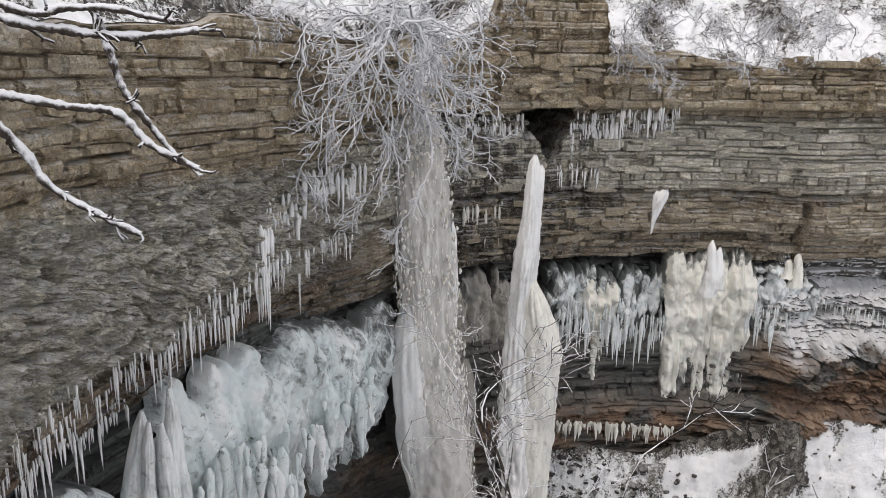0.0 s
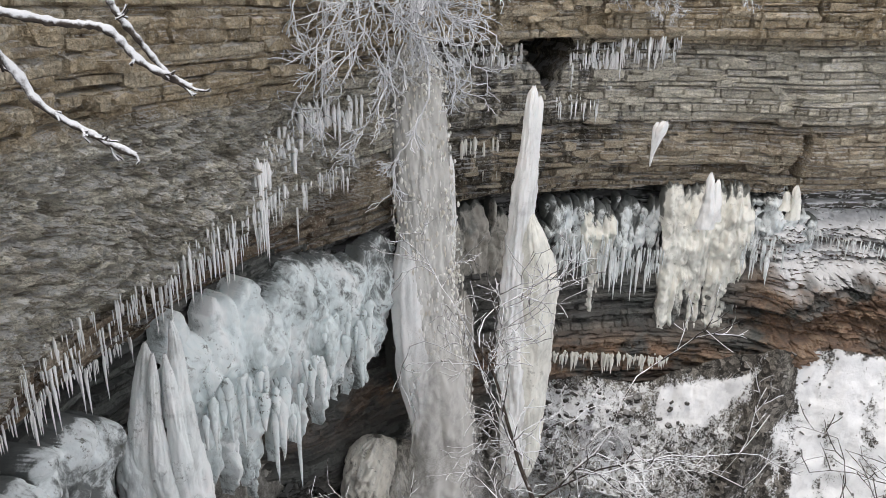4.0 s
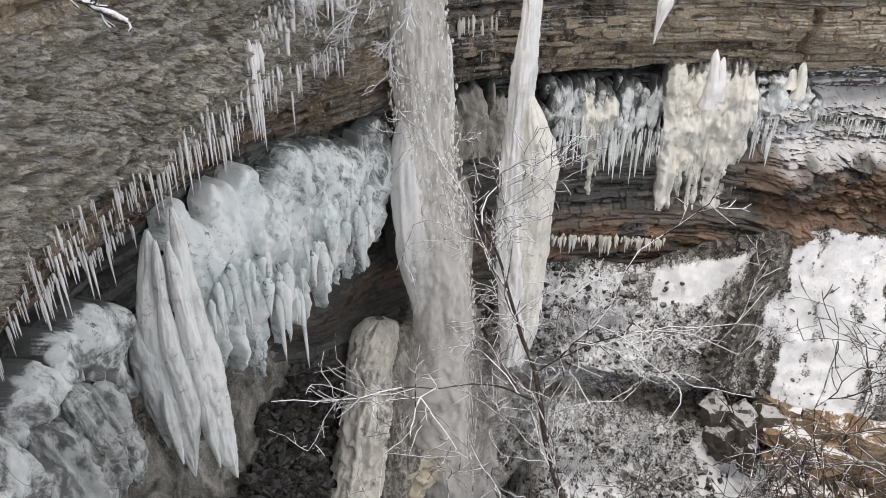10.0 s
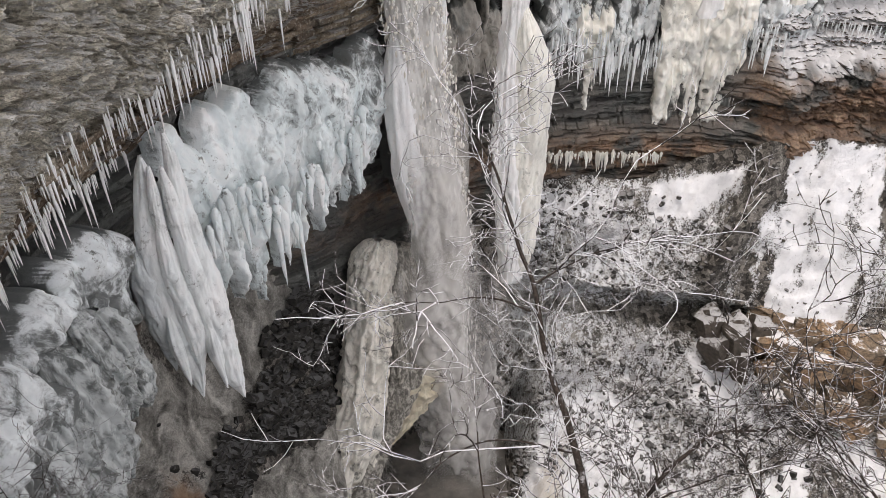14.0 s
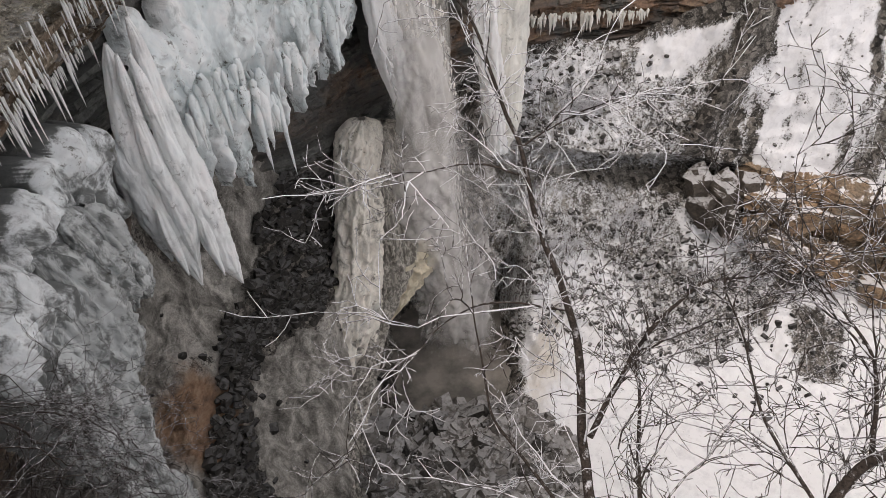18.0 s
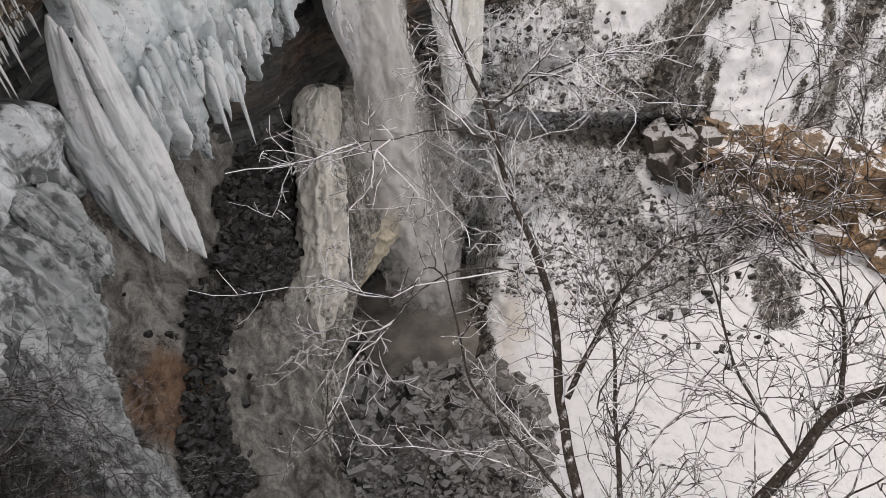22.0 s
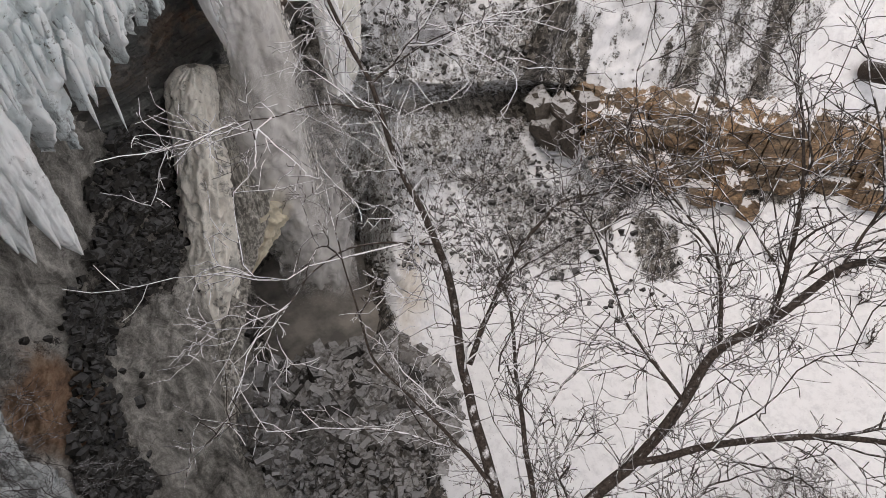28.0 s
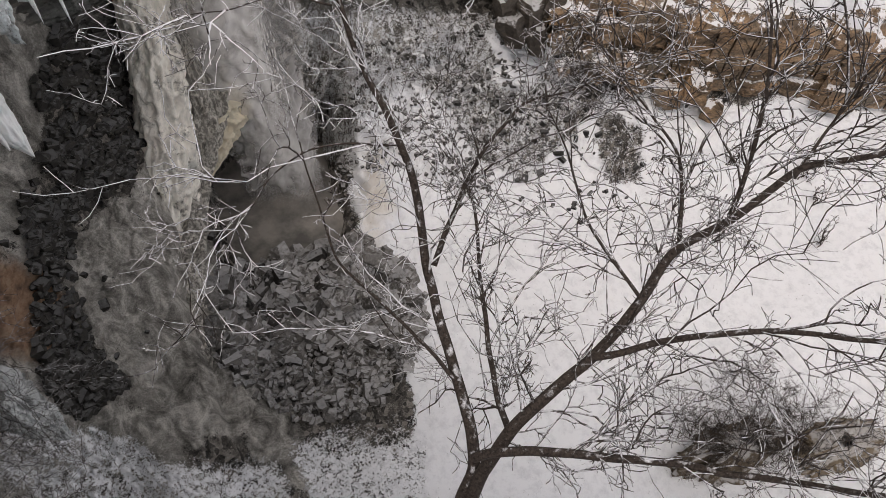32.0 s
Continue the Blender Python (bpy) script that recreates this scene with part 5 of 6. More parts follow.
# ice flowing down the near slope under the overhang
for k, (t0, d0, t1, d1, dist, r) in enumerate(((-33.6, 33.6, -31.4, 42.0, 11.8, 0.5), (-36.5, 35.0, -33.6, 46.0, 11.2, 0.55), (-38.6, 37.5, -36.6, 51.0, 10.8, 0.6), (-41.0, 40.0, -39.0, 56.0, 10.4, 0.7), (-31.4, 34.0, -29.6, 41.6, 12.2, 0.4), (-40.5, 48.0, -37.0, 60.0, 11.2, 0.5))):
    flow = tagged(empty("ice_flow"), "grey-blue frozen seepage streaming down the near slope", "ice flow", "ice flows")
    m = lambda f: (t0 + (t1 - t0) * f, d0 + (d1 - d0) * f)
    ice_limb("body", [sec(*m(0), dist, 0.1, 0.1), sec(*m(0.15), dist, r * 0.7, r * 0.8), sec(*m(0.5), dist + 0.3, r, r), sec(*m(0.8), dist + 0.6, r * 0.8, r), sec(*m(1.0), dist + 0.8, 0.1, 0.1)], ICE_SLATE, flow, 221 + k, 0.45, 70, 200, knob=0.25, thin=0.5)

# ---- the waterfall ----
WATER = water_mat("falling_water", (0.88, 0.84, 0.76), 9.0)
VEIL = water_mat("water_veil", (0.9, 0.89, 0.86), 2.2, 0.85)
MIST = water_mat("mist", (0.93, 0.92, 0.9), 0.9, 0.5)
FALL = [(-2.3, 1.6, 20.3), (-2.15, 4, 20.4), (-1.9, 7.5, 20.6), (-1.2, 16.4, 20.9), (-0.5, 25.0, 21.1), (0.4, 33.0, 21.3), (1.2, 41.5, 21.5), (1.9, 48.0, 21.6), (2.2, 51.2, 21.7)]
FALL_LINE, FALL_RUN = spline([tuple(aim(*p)) for p in FALL], 300)


def fall_width(z):
    return np.interp(-z, (0, 1.5, 4, 8, 13, 18, 26), (0.4, 0.66, 0.74, 0.8, 0.85, 0.85, 0.75))


def fall_body(name, scale, mat, seed, parent, z0, z1, rag=0.3, arc=None, shift=0.0, label=""):
    """A stretch of the fall between two heights: a closed body, or a veil over its near side."""
    q = FALL_LINE[(FALL_LINE[:, 2] <= z0) & (FALL_LINE[:, 2] >= z1)]
    k = np.arange(len(q))
    n = 72
    a = np.linspace(0, 2 * np.pi, n, endpoint=False) if arc is None else np.linspace(-math.pi / 2 - arc, -math.pi / 2 + arc, n)
    A, Z = np.meshgrid(a, q[:, 2])
    end = np.sqrt(np.clip((k + 1) / 25, 0.02, 1) * np.clip((len(q) - k) / 90, 0.01, 1)) if arc is None else np.ones(len(q))
    w = (fall_width(q[:, 2]) * end)[:, None] * scale
    g = 1 + rag * fbm(np.cos(A) * 2.0, np.sin(A) * 2.0, Z * 0.5 + seed, 4, seed, 0.6) + 0.6 * rag * fbm(np.cos(A) * 7, np.sin(A) * 7, Z * 2.2, 3, seed + 1, 0.6)
    V = np.stack([q[:, 0:1] + w * g * np.cos(A), q[:, 1:2] + 0.6 * w * g * np.sin(A) - shift, Z], -1)
    f = grid_faces(len(q), n)
    if arc is None:
        i = np.arange(len(q) * n).reshape(len(q), n)
        f = np.vstack([f, np.stack([i[:-1, -1], i[1:, -1], i[1:, 0], i[:-1, 0]], -1)])
    side = np.ones(n) if arc is None else np.clip(np.cos((a + math.pi / 2) / arc * math.pi / 2), 0, 1) ** 0.8
    c = (smooth(0, 30, k) * smooth(len(q), len(q) - 30, k))[:, None] * side[None]
    ob = new(name, mesh_from(name, V.reshape(-1, 3), f[:, ::-1], mat, {"cover": c}))
    ob.parent = parent
    return tagged(ob, label) if label else ob


fall = tagged(empty("waterfall"), "brownish-white waterfall dropping into an ice-ringed pool", "waterfall")
fall_body("upper_stream", 0.6, WATER, 131, fall, 0, -13.0, 0.5)
fall_body("veil", 1.02, VEIL, 135, fall, -0.4, -16, 0.35, 1.5, 0.05, "ragged veil of white water")
fall_body("lower_veil", 0.9, VEIL, 136, fall, -11, -27, 0.35, 1.5, 0.05, "thinning veil of water")
fall_body("inner_veil", 0.6, VEIL, 137, fall, -10, -24, 0.35, 1.5, 0.0, "pale core of falling spray")
fall_body("mist", 1.4, MIST, 139, fall, -9, -27, 0.3, 1.55, 0.3, "pale drifting mist")
fall_body("outer_mist", 2.3, MIST, 143, fall, -13, -27, 0.3, 1.55, 0.5, "pale drifting mist")


def clots(count, seed, lo, hi, size):
    """Tumbling clots and drops of water down the length of the fall."""
    rng = np.random.RandomState(seed)
    k = (lo + (hi - lo) * rng.uniform(0, 1, count)).astype(int)
    c = FALL_LINE[k]
    w = fall_width(c[:, 2])
    r = w * np.minimum(1.3, np.abs(rng.normal(0.74, 0.28, count)))
    t = rng.uniform(0, 2 * np.pi, count)
    ln = rng.uniform(0.04, 0.16, count) * (1 + k / 140)
    rad = rng.uniform(*size, count)
    p = np.stack([c[:, 0] + r * np.cos(t), c[:, 1] + 0.62 * r * np.sin(t), c[:, 2] + rng.uniform(-0.3, 0.3, count)], 1)
    u = np.array([0, 0.25, 0.55, 0.85, 1.0])
    q = np.array([0.1, 0.8, 1.0, 0.6, 0.05])
    a = np.linspace(0, 2 * np.pi, 5, endpoint=False)
    V = p[:, None, None, :] + np.stack([rad[:, None, None] * q[None, :, None] * np.cos(a)[None, None] * rng.uniform(0.7, 1.8, (count, 1, 1)),
                                        rad[:, None, None] * q[None, :, None] * np.sin(a)[None, None], -ln[:, None, None] * u[None, :, None] + 0 * a[None, None]], -1)
    i = np.arange(count * 25).reshape(count, 5, 5)
    j = np.roll(i, -1, 2)
    F = np.stack([i[:, :-1], i[:, 1:], j[:, 1:], j[:, :-1]], -1).reshape(-1, 4)
    ob = new("spray", mesh_from("spray", V.reshape(-1, 3), F, WATER_CLOT))
    ob.parent = fall
    return tagged(ob, "flying clots and drops of water", kind="stuff")


m = Nodes("water_clot")
WATER_CLOT = m.done(m.ramp(m.island(), (0.1, (0.66, 0.62, 0.55)), (0.5, (0.84, 0.82, 0.77)), (0.9, (0.93, 0.92, 0.9))), 0.4, None, spec=0.4)
clots(13000, 151, 4, 160, (0.012, 0.045))
clots(1800, 152, 130, 230, (0.008, 0.025))

# ice sheath frozen along the fall
sheath = tagged(empty("ice_sheath"), "long ice sheath frozen beside the waterfall", "ice curtain")
ice_limb("left_sheath", [sec(-2.9, 17, 20.8, 0.1, 0.1), sec(-2.6, 20, 20.8, 0.42, 0.35), sec(-2.5, 25, 20.8, 0.5, 0.4), sec(-2.2, 30, 20.8, 0.4, 0.35), sec(-2.0, 33.2, 20.8, 0.04, 0.04)], ICE_WHITE, sheath, 161, 0.35)
ice_limb("upper_blade", [sec(0.75, 11.3, 21.6, 0.04, 0.04), sec(0.75, 13, 21.6, 0.16, 0.14), sec(0.8, 18, 21.6, 0.2, 0.16), sec(0.9, 24, 21.6, 0.03, 0.03)], ICE_WHITE, sheath, 163, 0.3)
ice_limb("right_fringe", [sec(2.0, 22, 22.4, 0.1, 0.1), sec(2.1, 25, 22.4, 0.35, 0.25), sec(2.2, 30, 22.4, 0.25, 0.25), sec(2.3, 34, 22.3, 0.03, 0.03)], ICE_DIRTY, sheath, 165, 0.35)

m = Nodes("pool_water")
POOL = m.done(m.ramp(m.noise(0.9, 5), (0.35, (0.13, 0.125, 0.115)), (0.65, (0.3, 0.28, 0.25))), 0.18, m.noise(5, 5), 0.5, 0.08, 0.5)
bm = bmesh.new()
bmesh.ops.create_circle(bm, cap_ends=True, radius=4.6, segments=64)
me = bpy.data.meshes.new("water")
bm.to_mesh(me)
bm.free()
me.materials.append(POOL)
pool = new("water", me)
pool.location = (0.8, 21.4, -26.85)
tagged(pool, "murky grey-brown plunge pool", "water", kind="structure")

# ---- loose stone ----
def stone_mesh(name, mat, seed, flat=0.6, cuts=0, rough=0.07, attrs=None):
    """A broken stone: a cube chipped by planes, its corners knocked off."""
    rng = np.random.RandomState(seed)
    bm = bmesh.new()
    bmesh.ops.create_cube(bm, size=1.0)
    for _ in range(7):
        d = Vector(rng.normal(0, 1, 3)).normalized()
        r = bmesh.ops.bisect_plane(bm, geom=bm.verts[:] + bm.edges[:] + bm.faces[:], plane_co=d * rng.uniform(0.5, 0.68), plane_no=d, clear_outer=True)
        e = [g for g in r["geom_cut"] if isinstance(g, bmesh.types.BMEdge)]
        if e:
            bmesh.ops.edgeloop_fill(bm, edges=e)
    bmesh.ops.triangulate(bm, faces=bm.faces[:])
    if cuts:
        bmesh.ops.subdivide_edges(bm, edges=bm.edges[:], cuts=cuts, use_grid_fill=True)
        bmesh.ops.triangulate(bm, faces=bm.faces[:])
    for v in bm.verts:
        j = noise.noise_vector(v.co * 2.3 + Vector((seed, 0, 0))) * rough + noise.noise_vector(v.co * 6.1 + Vector((0, seed, 0))) * rough * 0.4
        v.co = Vector(((v.co.x + j[0]), (v.co.y + j[1]), (v.co.z + j[2]) * flat))
    me = bpy.data.meshes.new(name)
    bm.to_mesh(me)
    bm.free()
    for key, val in (attrs or {}).items():
        q = me.attributes.new(key, "FLOAT", "POINT")
        q.data.foreach_set("value", np.full(len(me.vertices), val, np.float32))
    me.materials.append(mat)
    return me


RUBBLE = block_stone("grey_rubble", (0.018, 0.017, 0.0155), (0.078, 0.074, 0.068), (0.24, 0.23, 0.215), 0.38)
RUBBLE_DARK = block_stone("dark_rubble", (0.01, 0.0095, 0.009), (0.05, 0.047, 0.042), (0.19, 0.18, 0.165), 0.15)
STONES = [stone_mesh("stone", RUBBLE, 400 + k, flat=0.55 + 0.05 * k) for k in range(8)]


def joined_stones(name, places, mat, seed, label, parent=None):
    """Many small stones in one mesh: places are (x, y, z, size)."""
    rng = np.random.RandomState(seed)
    base = []
    for me in STONES:
        v = np.array([q.co[:] for q in me.vertices])
        me.calc_loop_triangles()
        base.append((v, np.array([t.vertices[:] for t in me.loop_triangles])))
    V, F, n = [], [], 0
    for x, y, z, s in places:
        v, f = base[rng.randint(len(base))]
        m = np.array(Euler(rng.uniform(-0.7, 0.7, 2).tolist() + [rng.uniform(0, 6.28)]).to_matrix())
        V.append((v * s * rng.uniform(0.45, 1.5, 3)) @ m.T + (x, y, z))
        F.append(f + n)
        n += len(v)
    ob = new(name, mesh_from(name, np.vstack(V), np.vstack(F), mat, flat=True))
    if parent:
        ob.parent = parent
    return tagged(ob, label, "" if parent else "rubble", kind="stuff")


rng = np.random.RandomState(411)
pile = tagged(empty("rubble_pile", aim(2, 58, 16.0)), "pile of frosted grey limestone blocks below the pool", "rubble pile")


def pile_top(th, d):
    q = at(th, d, 0)
    h = resting(q.x, q.y)
    return h - 0.1 if h is not None else ground_at(th, d)


spots = []
while len(spots) < 2300:
    th, d = rng.uniform(-15, 20), rng.uniform(9.8, 19.0)
    edge = -10.5 - 1.2 * (19.5 - d)
    if th < edge + 0.6 or ((th - 3.0) / 17) ** 2 + ((d - 14.0) / 3.9) ** 2 > rng.uniform(0.75, 1.1):
        continue
    spots.append((th, d, rng.uniform(0.16, 0.62) * (0.55 if d < 13 else 1)))
for k, (th, d, s) in enumerate(spots[:290]):
    ob = new("stone", STONES[k % 8])
    s = s * 1.15
    p = at(th, d, pile_top(th, d) + rng.uniform(0.15, 0.5)) - pile.location
    ob.matrix_basis = Matrix.LocRotScale(p, Euler((rng.uniform(-0.8, 0.8), rng.uniform(-0.8, 0.8), rng.uniform(0, 6.28))), (s * rng.uniform(0.9, 2.0), s * rng.uniform(0.6, 1.0), s * rng.uniform(0.7, 1.3)))
    ob.parent = pile
rest = [(*at(th, d, pile_top(th, d) + rng.uniform(-0.05, 0.3)), s) for th, d, s in spots[290:]]
rest = [(x - pile.location.x, y - pile.location.y, z - pile.location.z, s) for x, y, z, s in rest]
joined_stones("loose_rubble", rest, RUBBLE, 5, "smaller frosted limestone rubble", pile)


def scatter(th0, th1, d0, d1, count, size, keep, lift=0.02):
    out = []
    while len(out) < count:
        th, d = rng.uniform(th0, th1), rng.uniform(d0, d1)
        if rng.uniform() < keep(th, d):
            q = at(th, d, 0)
            h = resting(q.x, q.y)
            if h is not None:
                out.append((q.x, q.y, h + lift, rng.uniform(*size)))
    return out


def in_gully(th, d):
    q = at(th, d, 0)
    h = resting(q.x, q.y)
    if h is None:
        return 0.0
    dep = math.degrees(math.atan2(-h, d))
    lo, hi = np.interp(dep, GULLY_DEP, GULLY_LEFT), np.interp(dep, GULLY_DEP, GULLY_RIGHT)
    wave = 1.6 * float(vnoise(np.array([d * 0.9]), np.array([th * 0.25]), np.array([0.0]), 43)[0])
    return float(np.clip(0.4 + 0.3 * (min(th - lo, hi - th) + wave), 0.002, 1)) if 36 < dep < 60 else 0.0


tagged(joined_stones("gully_rubble", scatter(-37, -7, 12.5, 22.5, 3200, (0.04, 0.34), in_gully, 0.0), RUBBLE_DARK, 6, "dark broken stones in the gully beside the ice cone"), "", "rubble")
apron = lambda th, d: 0.5
tagged(joined_stones("slope_rubble", scatter(8, 28, 20.5, 26, 900, (0.05, 0.22), apron, -0.03), RUBBLE, 8, "frosted stones on the steep debris slope"), "", "rubble")
tagged(joined_stones("snow_rubble", scatter(22, 44, 20.5, 25, 130, (0.06, 0.3), lambda th, d: 0.3 if d > 22.5 else 0.08, 0.0), RUBBLE_DARK, 9, "dark stones lying on clean snow"), "", "rubble")

tagged(joined_stones("strip_rubble", scatter(28, 46, 25.4, 29.0, 160, (0.04, 0.13), lambda th, d: 0.5, -0.02), RUBBLE, 10, "dark stones frozen into the steep snow chute"), "", "rubble")

BOULDERS = [stone_mesh("boulder", SANDSTONE, 440 + k, flat=0.8, cuts=3, rough=0.14) for k in range(6)]
for k, (th, dep, d, s) in enumerate(((31.2, 37.8, 25.2, 1.3), (32.0, 39.8, 24.6, 1.3), (32.8, 38.0, 25.2, 1.6), (34.0, 40.2, 24.8, 1.5), (35.4, 38.4, 25.4, 1.6), (36.4, 41.2, 25.0, 1.3), (38.2, 40.6, 25.6, 1.6), (40.3, 41.4, 26.0, 1.4), (43.5, 41.6, 26.8, 1.6), (45.8, 40.4, 27.2, 1.8), (33.2, 41.6, 24.2, 1.1), (48.0, 41.4, 27.4, 1.4))):
    ob = new("sandstone_boulder", BOULDERS[k % 6])
    ob.matrix_basis = Matrix.LocRotScale(aim(th, dep, d), Euler((rng.uniform(-0.3, 0.3), rng.uniform(-0.3, 0.3), rng.uniform(0, 6.28))), (s * 0.75, s * 0.6, s * rng.uniform(0.6, 0.9)))
    tagged(ob, "rusty sandstone boulder with snow on top", "boulder", "boulders on the slope")

SHALE_BLOCK = block_stone("dark_shale_block", (0.02, 0.018, 0.016), (0.07, 0.06, 0.05), (0.17, 0.145, 0.115), 0.7)
SLABS = [stone_mesh("shale_boulder", SHALE_BLOCK, 470 + k, flat=1.0, cuts=3, rough=0.14) for k in range(3)]
for k, (th, dep, d, s) in enumerate(((26.2, 37.8, 25.0, 1.3), (27.4, 39.4, 24.8, 1.5), (28.6, 38.0, 25.1, 1.4), (29.6, 40.0, 24.7, 1.2), (30.3, 37.4, 25.3, 1.1))):
    ob = new("shale_boulder", SLABS[k % 3])
    ob.matrix_basis = Matrix.LocRotScale(aim(th, dep, d), Euler((rng.uniform(-0.3, 0.3), rng.uniform(-0.3, 0.3), rng.uniform(0, 6.28))), (s * 0.8, s * 0.7, s))
    tagged(ob, "dark shale boulder dusted with snow beside the sandstone ledge", "boulder", "boulders on the slope")

# ---- blocks that stand out of the limestone beds ----
for wall, lo, hi, count, leftness, sd in ((wall_back, LEFT_END + 2, FAR_RUN - 0.5, 230, 0.0, 601), (wall_side, 9.0, LEFT_END - 2.0, 120, 1.0, 602)):
    rng = np.random.RandomState(sd)
    shapes = [stone_mesh("limestone_block", LIMESTONE, sd + 10 * k, flat=1.0, rough=0.05, attrs={"leftness": leftness, "wet": 0.1, "frost": 0.3, "tone": 0.2 + 0.12 * k}) for k in range(6)]
    for k in range(count):
        s = rng.uniform(lo, hi)
        z = rng.choice([rng.uniform(-0.9, 0.7), rng.uniform(-4.0, -1.0), rng.uniform(-6.3, -4.2)]) if leftness < 0.5 else rng.choice([rng.uniform(-1.8, 0.6), rng.uniform(-6.0, -5.2)])
        w, h = rng.uniform(0.35, 1.2), rng.uniform(0.1, 0.3)
        p, n, _ = plan_line(1, s / RUN, s / RUN)
        ob = new("limestone_block", shapes[k % 6])
        q = on_cliff(s, z, -0.12)
        ob.matrix_basis = Matrix.LocRotScale(q, Euler((rng.normal(0, 0.02), rng.normal(0, 0.02), math.atan2(n[0, 1], n[0, 0]) - math.pi / 2 + rng.normal(0, 0.06))), (w, 0.5, h))
        ob.parent = wall

# ---- frosted shrubs and trees ----
def tubes(q, r0, r1, sides, lump=0.0):
    """Vertices and faces of many tubes at once: q (n, k, 3), radii (n)."""
    n, k = q.shape[:2]
    d = np.gradient(q, axis=1)
    d /= np.linalg.norm(d, axis=2, keepdims=True) + 1e-9
    u = np.cross(d, np.array([0.31, 0.27, 0.91]))
    u /= np.linalg.norm(u, axis=2, keepdims=True) + 1e-9
    w = np.cross(d, u)
    r = r0[:, None] + (r1 - r0)[:, None] * np.linspace(0, 1, k)[None]
    if lump:
        r = r * (1 + lump * np.abs(vnoise(np.arange(k)[None] * 0.9, r * 0, r * 0, 77)))
    a = np.linspace(0, 2 * np.pi, sides, endpoint=False)
    V = q[:, :, None] + r[:, :, None, None] * (np.cos(a)[None, None, :, None] * u[:, :, None] + np.sin(a)[None, None, :, None] * w[:, :, None])
    i = np.arange(n * k * sides).reshape(n, k, sides)
    j = np.roll(i, -1, 2)
    F = np.stack([i[:, :-1], j[:, :-1], j[:, 1:], i[:, 1:]], -1).reshape(-1, 4)
    return V.reshape(-1, 3), F


def unit(v):
    return v / (np.linalg.norm(v, axis=-1, keepdims=True) + 1e-9)


def twigs(p, d, length, r, levels, rng, droop=0.0, kids=5, seg=6, shrink=0.55, spread=0.62, thin=0.45, least=0.002, zig=0.2):
    """Twigs from places p along d, with their side twigs, level by level."""
    out = []
    for level in range(levels + 1):
        n = len(p)
        pts = [p]
        for _ in range(seg):
            d = unit(d + rng.normal(0, zig, (n, 3)) + np.array([0, 0, -droop / seg]))
            pts.append(pts[-1] + d * (length / seg)[:, None])
        q = np.stack(pts, 1)
        out.append(tubes(q, r, np.maximum(r * thin, least), 4 if level == 0 else 3))
        if level == levels:
            break
        m = n * kids
        src = np.repeat(np.arange(n), kids)
        k = rng.randint(1, seg + 1, m)
        t = unit(q[src, k] - q[src, k - 1])
        s = unit(np.cross(t, rng.normal(0, 1, (m, 3))))
        p = q[src, k]
        d = unit(t * (1 - 0.4 * spread) + s * spread)
        length = length[src] * shrink * rng.uniform(0.45, 1.3, m)
        r = np.maximum(r[src] * 0.72, least)
        seg = max(3, seg - 1)
    V, F, n = [], [], 0
    for v, f in out:
        V.append(v)
        F.append(f + n)
        n += len(v)
    return np.vstack(V), np.vstack(F)


def wood(name, v, f, parent, frost, label=""):
    ob = new(name, mesh_from(name, v, f, BARK, {"frost": np.full(len(v), frost)}))
    ob.parent = parent
    return tagged(ob, label) if label else ob


def limb_tree(name, label, limbs, frost, seed, twig, levels=2, per=10, droop=0.0, category="tree", sub="limb", tfrost=None, rtwig=0.005, kids=5, wobble=0.01, least=0.002, shrink=0.55, share=None, lump=0.0, zig=0.2, spread=0.62):
    """A bare tree from limbs, each (points, thick, thin); twigs grow along them."""
    rng = np.random.RandomState(seed)
    tree = tagged(empty(name, limbs[0][0][0]), label, category)
    o = np.array(limbs[0][0][0])
    for k, (pts, r0, r1) in enumerate(limbs):
        q, run = spline(pts, (24 if lump else 9) * len(pts))
        q = q + wobble * np.stack([vnoise(run * 5, run * 0 + c, run * 0, seed + k) for c in (0, 1, 2)], 1) - o
        v, f = tubes(q[None], np.array([r0]), np.array([r1]), 8, lump)
        high = 0.26 if name == "bare_tree" and k in (0, 9, 10, 12) else 0.0
        stem = wood("trunk" if k == 0 else sub, v, f, tree, frost + 0.3 * high)
        cnt = max(3, int(per * run[-1] * (share[k] if share else 1)))
        i = np.r_[rng.randint(int(len(q) * 0.1), len(q) - 1, cnt), len(q) - 2]
        t = unit(q[i + 1] - q[i])
        s = unit(np.cross(t, rng.normal(0, 1, (len(i), 3))))
        d = unit(t * 0.9 + s * 0.62 + np.array([0, 0, 0.1]))
        d[-1] = t[-1]
        g = 1 - 0.35 * i / len(q)
        v, f = twigs(q[i], d, twig * g * rng.uniform(0.4, 1.35, len(i)), rtwig * g * rng.uniform(0.7, 1.3, len(i)), levels, rng, droop, kids, shrink=shrink, least=least, zig=zig, spread=spread)
        tagged(wood("twig", v, f, stem, frost if tfrost is None else tfrost + high), kind="stuff")
    return tree


